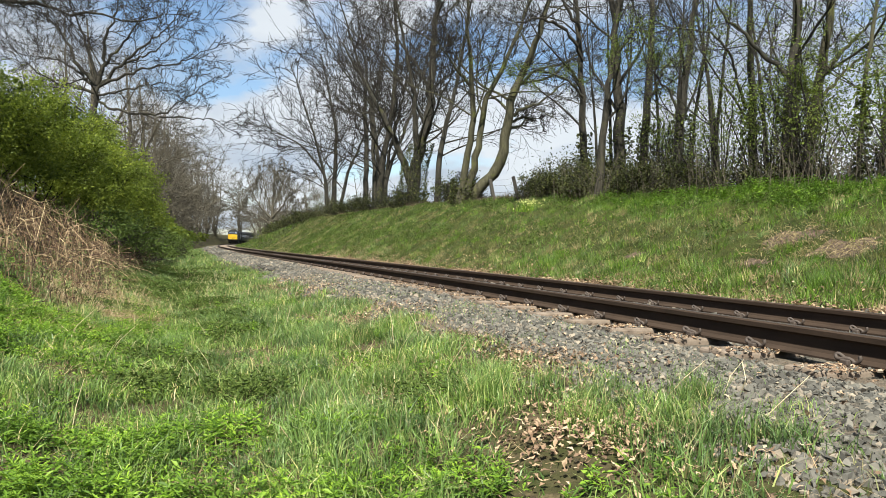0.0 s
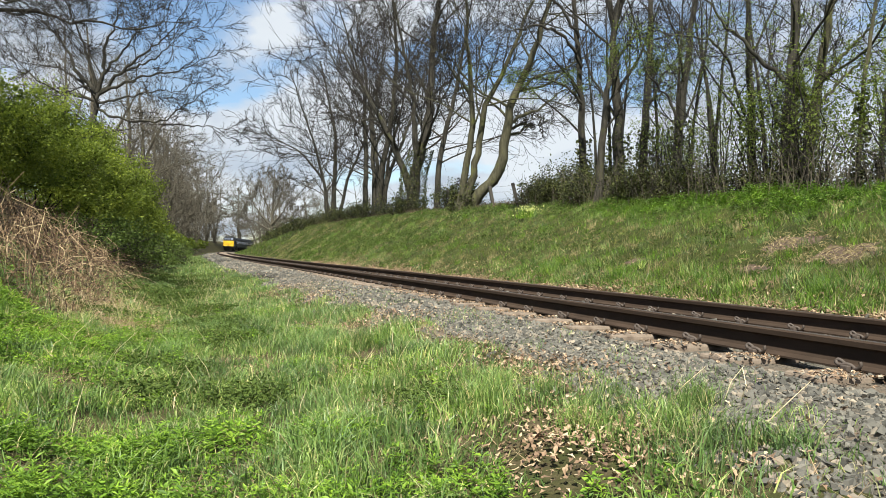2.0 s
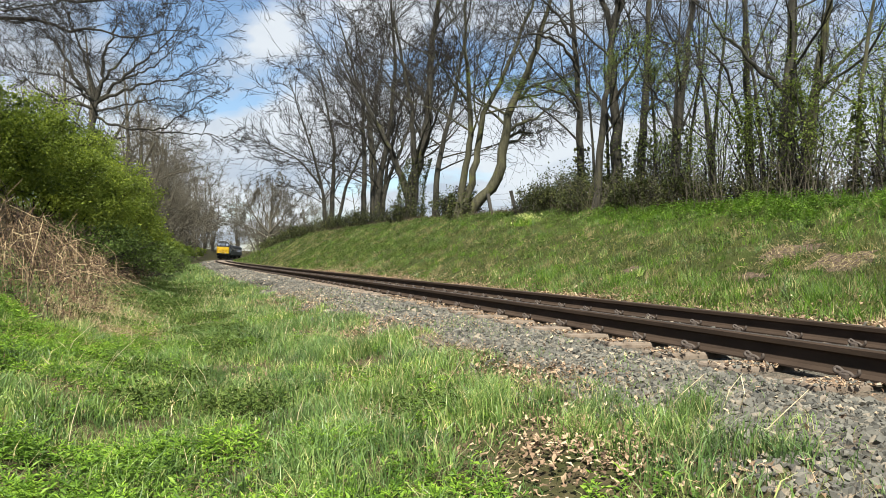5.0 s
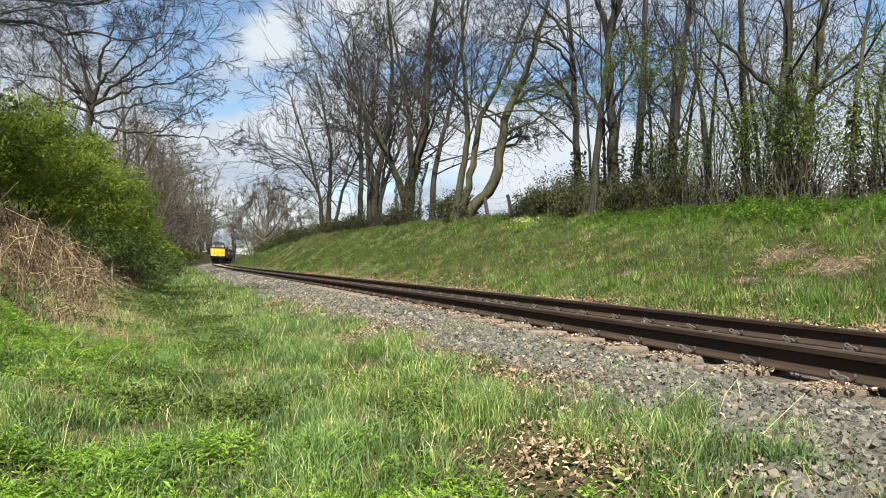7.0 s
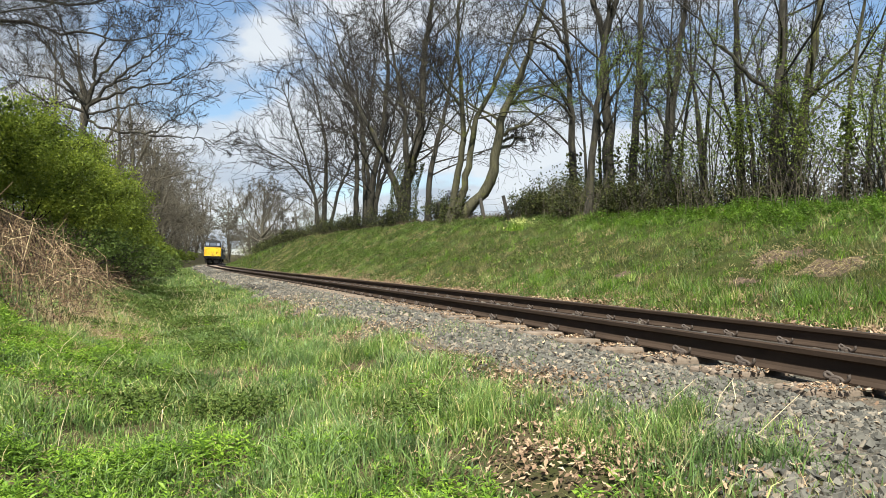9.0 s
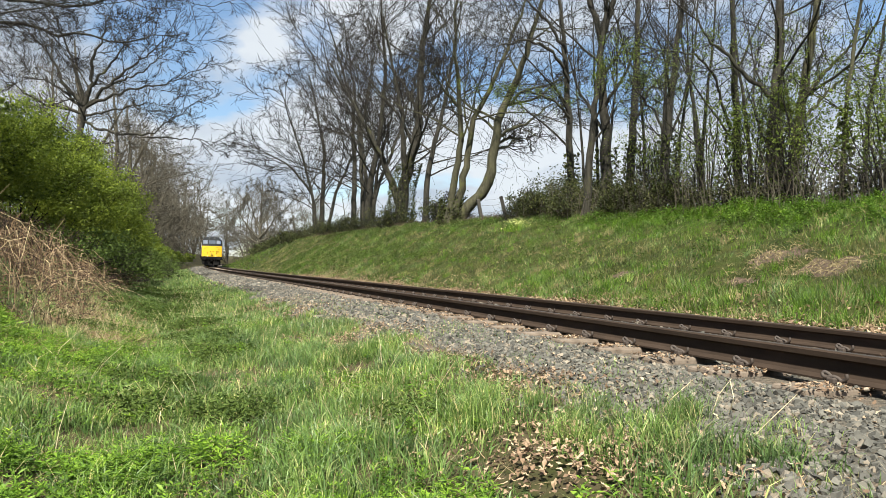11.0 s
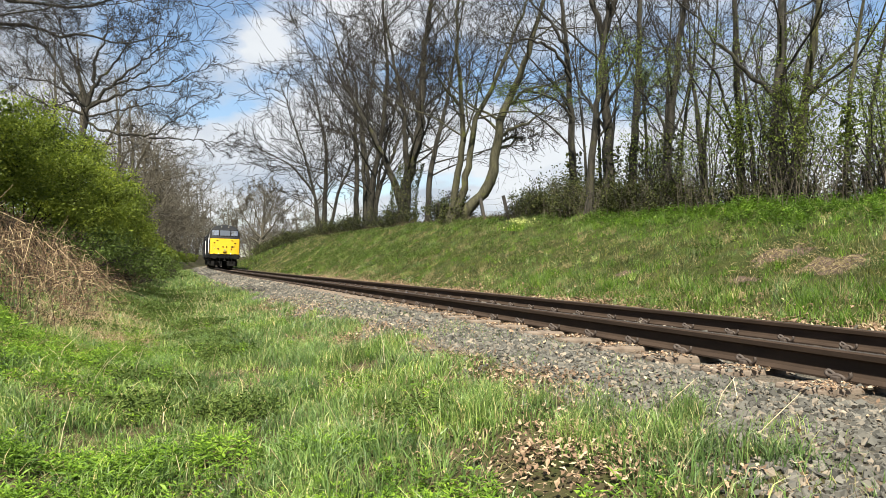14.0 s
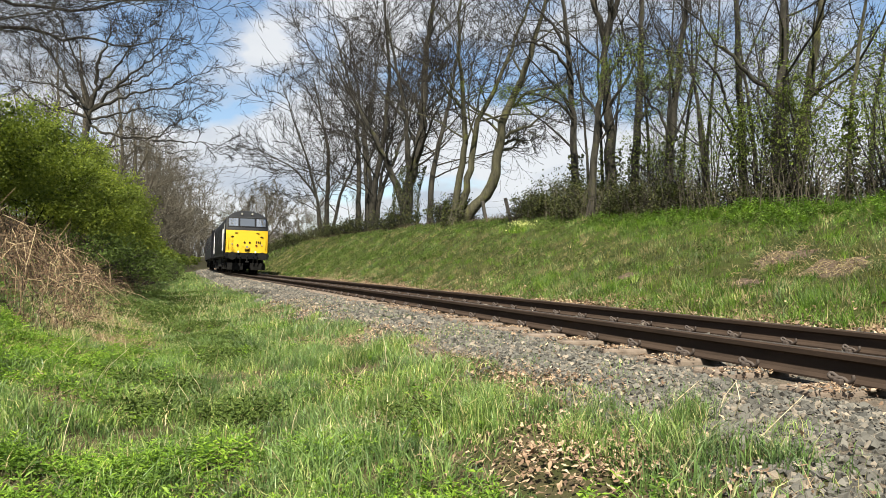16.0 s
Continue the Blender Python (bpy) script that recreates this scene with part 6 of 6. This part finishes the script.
    a, run, h = rng.normal(-0.8, 1.3, n), rng.uniform(0.25, 1.0, n), rng.uniform(0.1, 0.6, n)
    d = np.stack([np.cos(a) * run, np.sin(a) * run, -0.3 * np.cos(a) * run], 1)
    up = np.stack([0 * h, 0 * h, h], 1)
    v, f = tubes(np.stack([b, b + d * 0.3 + up * rng.uniform(0.6, 1.2, (n, 1)), b + d * 0.7 + up * 0.9, b + d + up * 0.2], 1), np.tile([0.005, 0.0045, 0.0035, 0.002], (n, 1)), 3)
    stuff("dead_bracken", v, f, M_STRAW_PALE, "long pale dead bracken stems over the heap")
    n = 130
    s, l = rng.uniform(9, 24, n), -5.3 - np.abs(rng.normal(0, 0.8, n))
    b = points(s, l)
    a, h = rng.uniform(0, 6.28, n), rng.uniform(0.3, 0.9, n)
    d = np.stack([np.cos(a) * 0.35 * h, np.sin(a) * 0.35 * h, h], 1)
    v, f = tubes(np.stack([b, b + d * 0.6, b + d * np.array([1.4, 1.4, 0.95])], 1), np.tile([0.006, 0.005, 0.003], (n, 1)), 3)
    stuff("dead_canes", v, f, M_BRACKEN, "upright dead canes among the bracken")
    # creeping weeds, dead thatch and brown trash on the right bank
    n = 115000
    s, l = scatter(n, -1, 45, 2.9, 7.8, rng)
    keep = rng.uniform(0, 1, n) < np.clip(1.5 * waves(s, l * 1.5, 1.3, 81) + 0.5 * waves(s, l, 4.5, 82) - 0.25 + 0.4 * (s > 22), 0.0, 0.9)
    keep &= rng.uniform(0, 1, n) > earth(s, l)
    s, l = s[keep], l[keep]
    v, f = leaves(points(s, l, 0.02) + np.stack([0 * s, 0 * s, rng.uniform(0.01, 0.13, len(s))], 1), rng.uniform(0.025, 0.06, len(s)) * (1 + s * 0.02), rng, 0.5, 0.5)
    stuff("bank_weeds", v, f, M_WEED, "dark green creeping weeds among the bank grass")
    n = 46000
    s, l = scatter(n, -1, 60, 2.8, 7.6, rng)
    keep = rng.uniform(0, 1, n) < np.clip(0.12 + 0.9 * waves(s, l * 1.6, 1.5, 83) + 0.1 * (s > 20) + 0.2 * earth(s, l), 0.03, 1)
    s, l = s[keep], l[keep]
    v, f = spikes(points(s, l, 0.03), rng.uniform(0.07, 0.2, len(s)), rng.uniform(0.005, 0.010, len(s)) * (1 + s * 0.03), rng.uniform(0.5, 1.7, len(s)), rng)
    stuff("bank_thatch", v, f, M_STRAW_DULL, "dull tan dead grass lying on the bank")
    n = 22000
    s, l = rng.uniform(10, 70, n), 7.7 + rng.normal(0, 0.3, n)
    v, f = spikes(points(s, l, 0.0), rng.uniform(0.1, 0.4, n), rng.uniform(0.006, 0.012, n) * (1 + s * 0.02), rng.uniform(0.2, 1.5, n), rng)
    stuff("crest_trash", v, f, M_TRASH, "dead brown stems along the foot of the thicket")
    # bramble stems over the thicket foot
    n = 700
    s, l = rng.uniform(4, 20, n), rng.uniform(7.0, 8.2, n)
    b = points(s, l)
    a, h = rng.uniform(0, 6.28, n), rng.uniform(0.3, 1.2, n)
    d = np.stack([np.cos(a), np.sin(a), 0 * a], 1) * rng.uniform(0.1, 0.6, n)[:, None]
    up = np.stack([0 * h, 0 * h, h], 1)
    v, f = tubes(np.stack([b, b + d * 0.4 + up * 0.7, b + d + up], 1), np.tile([0.006, 0.005, 0.003], (n, 1)), 3)
    stuff("bramble_canes", v, f, M_TWIG_BROWN, "thin brown bramble canes at the thicket foot")


build_grass()


def build_flowers():
    rng = np.random.RandomState(4)
    ob = thing("primrose_clump", "clump of pale yellow flowers on the grassy bank", "flowers", at=spot(16.6, 6.1))
    n = 260
    p = np.stack([rng.normal(0, 0.2, n), rng.normal(0, 0.15, n), rng.uniform(0.05, 0.36, n)], 1)
    v, f = leaves(p, rng.uniform(0.03, 0.06, n), rng, 0.5, 0.9)
    tagged(part("flower_heads", mesh_of("flower_heads", v, f, M_FLOWER), parent=ob), kind="stuff")
    p = np.stack([rng.normal(0, 0.22, n), rng.normal(0, 0.18, n), 0 * p[:, 0] - 0.01], 1)
    v, f = blades(p, rng.uniform(0.12, 0.32, n), rng.uniform(0.012, 0.025, n), rng.uniform(0, 0.6, n), rng)
    part("flower_leaves", mesh_of("flower_leaves", v, f, M_GRASS_BRIGHT), parent=ob)


build_flowers()


def build_fence():
    rng = np.random.RandomState(12)
    spots = ((19.8, 7.3), (22.3, 7.5), (27.2, 7.7))
    for i, (s, l) in enumerate(spots):
        bm = boxes((-0.06, 0.06, -0.06, 0.06, -0.3, 0.85), bevel=0.015)
        me = bpy.data.meshes.new("fence_post")
        bm.to_mesh(me); bm.free(); me.materials.append(M_POST)
        ob = tagged(new("fence_post", me), "leaning weathered wooden fence post on the bank top", "fence post", "fence posts")
        ob.matrix_basis = Matrix.Translation(spot(s, l)) @ pose(0, 0, 0, rng.normal(0, 4), -11 + rng.normal(0, 4), rng.uniform(-15, 15))
    P = []
    for (s0, l0), (s1, l1) in zip(spots[:-1], spots[1:]):
        for z in (0.35, 0.6, 0.8):
            a, b = spot(s0, l0, z), spot(s1, l1, z)
            P.append([a, (a + b) / 2 - Vector((0, 0, 0.03)), b])
    v, f = tubes(np.array(P), np.full((len(P), 3), 0.004), 3)
    tagged(new("fence_wire", mesh_of("fence_wire", v, f, M_CLIP)), "thin sagging wire strung between the fence posts", "wire")


build_fence()

# ---- ballast stones ----


def stone_verts(n, size, rng):
    c = np.array([(x, y, z) for x in (-1, 1) for y in (-1, 1) for z in (-1, 1)], float) * 0.5
    v = c[None] * rng.uniform(0.5, 1.25, (n, 1, 3)) + rng.normal(size=(n, 8, 3)) * 0.12
    v[:, :, 2] *= 0.7
    q = rng.normal(size=(n, 4)) * np.array([1.0, 0.35, 0.35, 1.0])
    q /= np.linalg.norm(q, axis=1)[:, None]
    w, x, y, z = q.T
    m = np.stack([np.stack([1 - 2 * (y * y + z * z), 2 * (x * y - w * z), 2 * (x * z + w * y)], 1), np.stack([2 * (x * y + w * z), 1 - 2 * (x * x + z * z), 2 * (y * z - w * x)], 1), np.stack([2 * (x * z - w * y), 2 * (y * z + w * x), 1 - 2 * (x * x + y * y)], 1)], 1)
    return np.einsum("nij,nkj->nki", m, v) * size[:, None, None]


STONE_FACES = np.array([(0, 1, 3), (0, 3, 2), (4, 6, 7), (4, 7, 5), (0, 4, 5), (0, 5, 1), (2, 3, 7), (2, 7, 6), (0, 2, 6), (0, 6, 4), (1, 5, 7), (1, 7, 3)])


def build_ballast():
    rng = np.random.RandomState(91)
    V = []
    for n, reg, size in ((15000, (-2.5, 5, -1.65, -0.35), (0.015, 0.035)), (3000, (-2.5, 5, 0.1, 2.9), (0.03, 0.06)), (8000, (5, 16, -1.9, -0.3), (0.026, 0.055)), (2000, (5, 16, 0.1, 2.7), (0.04, 0.07)), (5000, (16, 45, -2.0, -0.3), (0.05, 0.09)), (1500, (45, 110, -2.0, -0.3), (0.10, 0.18))):
        s, l = scatter(n, *reg, rng)
        keep = (l > -1.28 - 0.25 * np.clip(0.8 - s, 0, 1) + 0.3 * waves(s, l * 2, 2.0, 9) - 0.4 * np.clip((s - 2) / 9, 0, 1)) | (rng.uniform(0, 1, n) < 0.12)
        s, l = s[keep], l[keep]
        sz = rng.uniform(*size, len(s)) * rng.uniform(0.6, 1.2, len(s))
        V.append(stone_verts(len(s), sz, rng) + (points(s, l) + np.stack([0 * s, 0 * s, sz * 0.12], 1))[:, None])
    n = 3000
    s, l = scatter(n, -2.5, 9, -0.16, 0.25, rng)
    gap = np.abs((s / PITCH + 0.5) % 1.0 - 0.5) * PITCH > 0.19
    s, l = s[gap], l[gap]
    sz = rng.uniform(0.025, 0.05, len(s))
    V.append(stone_verts(len(s), sz, rng) + points(s, l, -0.03)[:, None])
    n = 2600
    s, l = scatter(n, -2.5, 9, -0.46, 0.0, rng)
    sz = rng.uniform(0.006, 0.022, n)
    p = points(s, l)
    p[:, 2] = -RAIL_H - 0.004 - CANT * l + sz * 0.1
    on = np.abs((s / PITCH + 0.5) % 1.0 - 0.5) * PITCH < 0.11
    V.append(stone_verts(int(on.sum()), sz[on], rng) + p[on][:, None])
    V = np.concatenate(V)
    f = (np.arange(len(V))[:, None, None] * 8 + STONE_FACES[None]).reshape(-1, 3)
    bed = stuff("ballast", V.reshape(-1, 3), f, M_STONE, "loose grey crushed-stone ballast")
    meshes = []
    for k in range(8):
        bm = bmesh.new()
        bmesh.ops.create_icosphere(bm, subdivisions=1, radius=0.5)
        sc = rng.uniform(0.6, 1.1, 3)
        for v in bm.verts:
            v.co = Vector([c * a for c, a in zip(v.co, sc)]) + Vector(rng.normal(size=3) * 0.09)
        me = bpy.data.meshes.new("stone")
        bm.to_mesh(me); bm.free(); me.materials.append(M_STONE_ONE)
        meshes.append(me)
    s, l = scatter(290, -1.6, 1.4, -1.45, -0.55, rng)
    for i, p in enumerate(points(s, l, 0.012)):
        o = part("stone", meshes[i % 8], parent=bed)
        k = rng.uniform(0.026, 0.052)
        o.matrix_basis = Matrix.LocRotScale(p, Euler(rng.uniform(0, 6.28, 3)), (k, k * rng.uniform(0.7, 1), k * 0.7))


build_ballast()

motions()
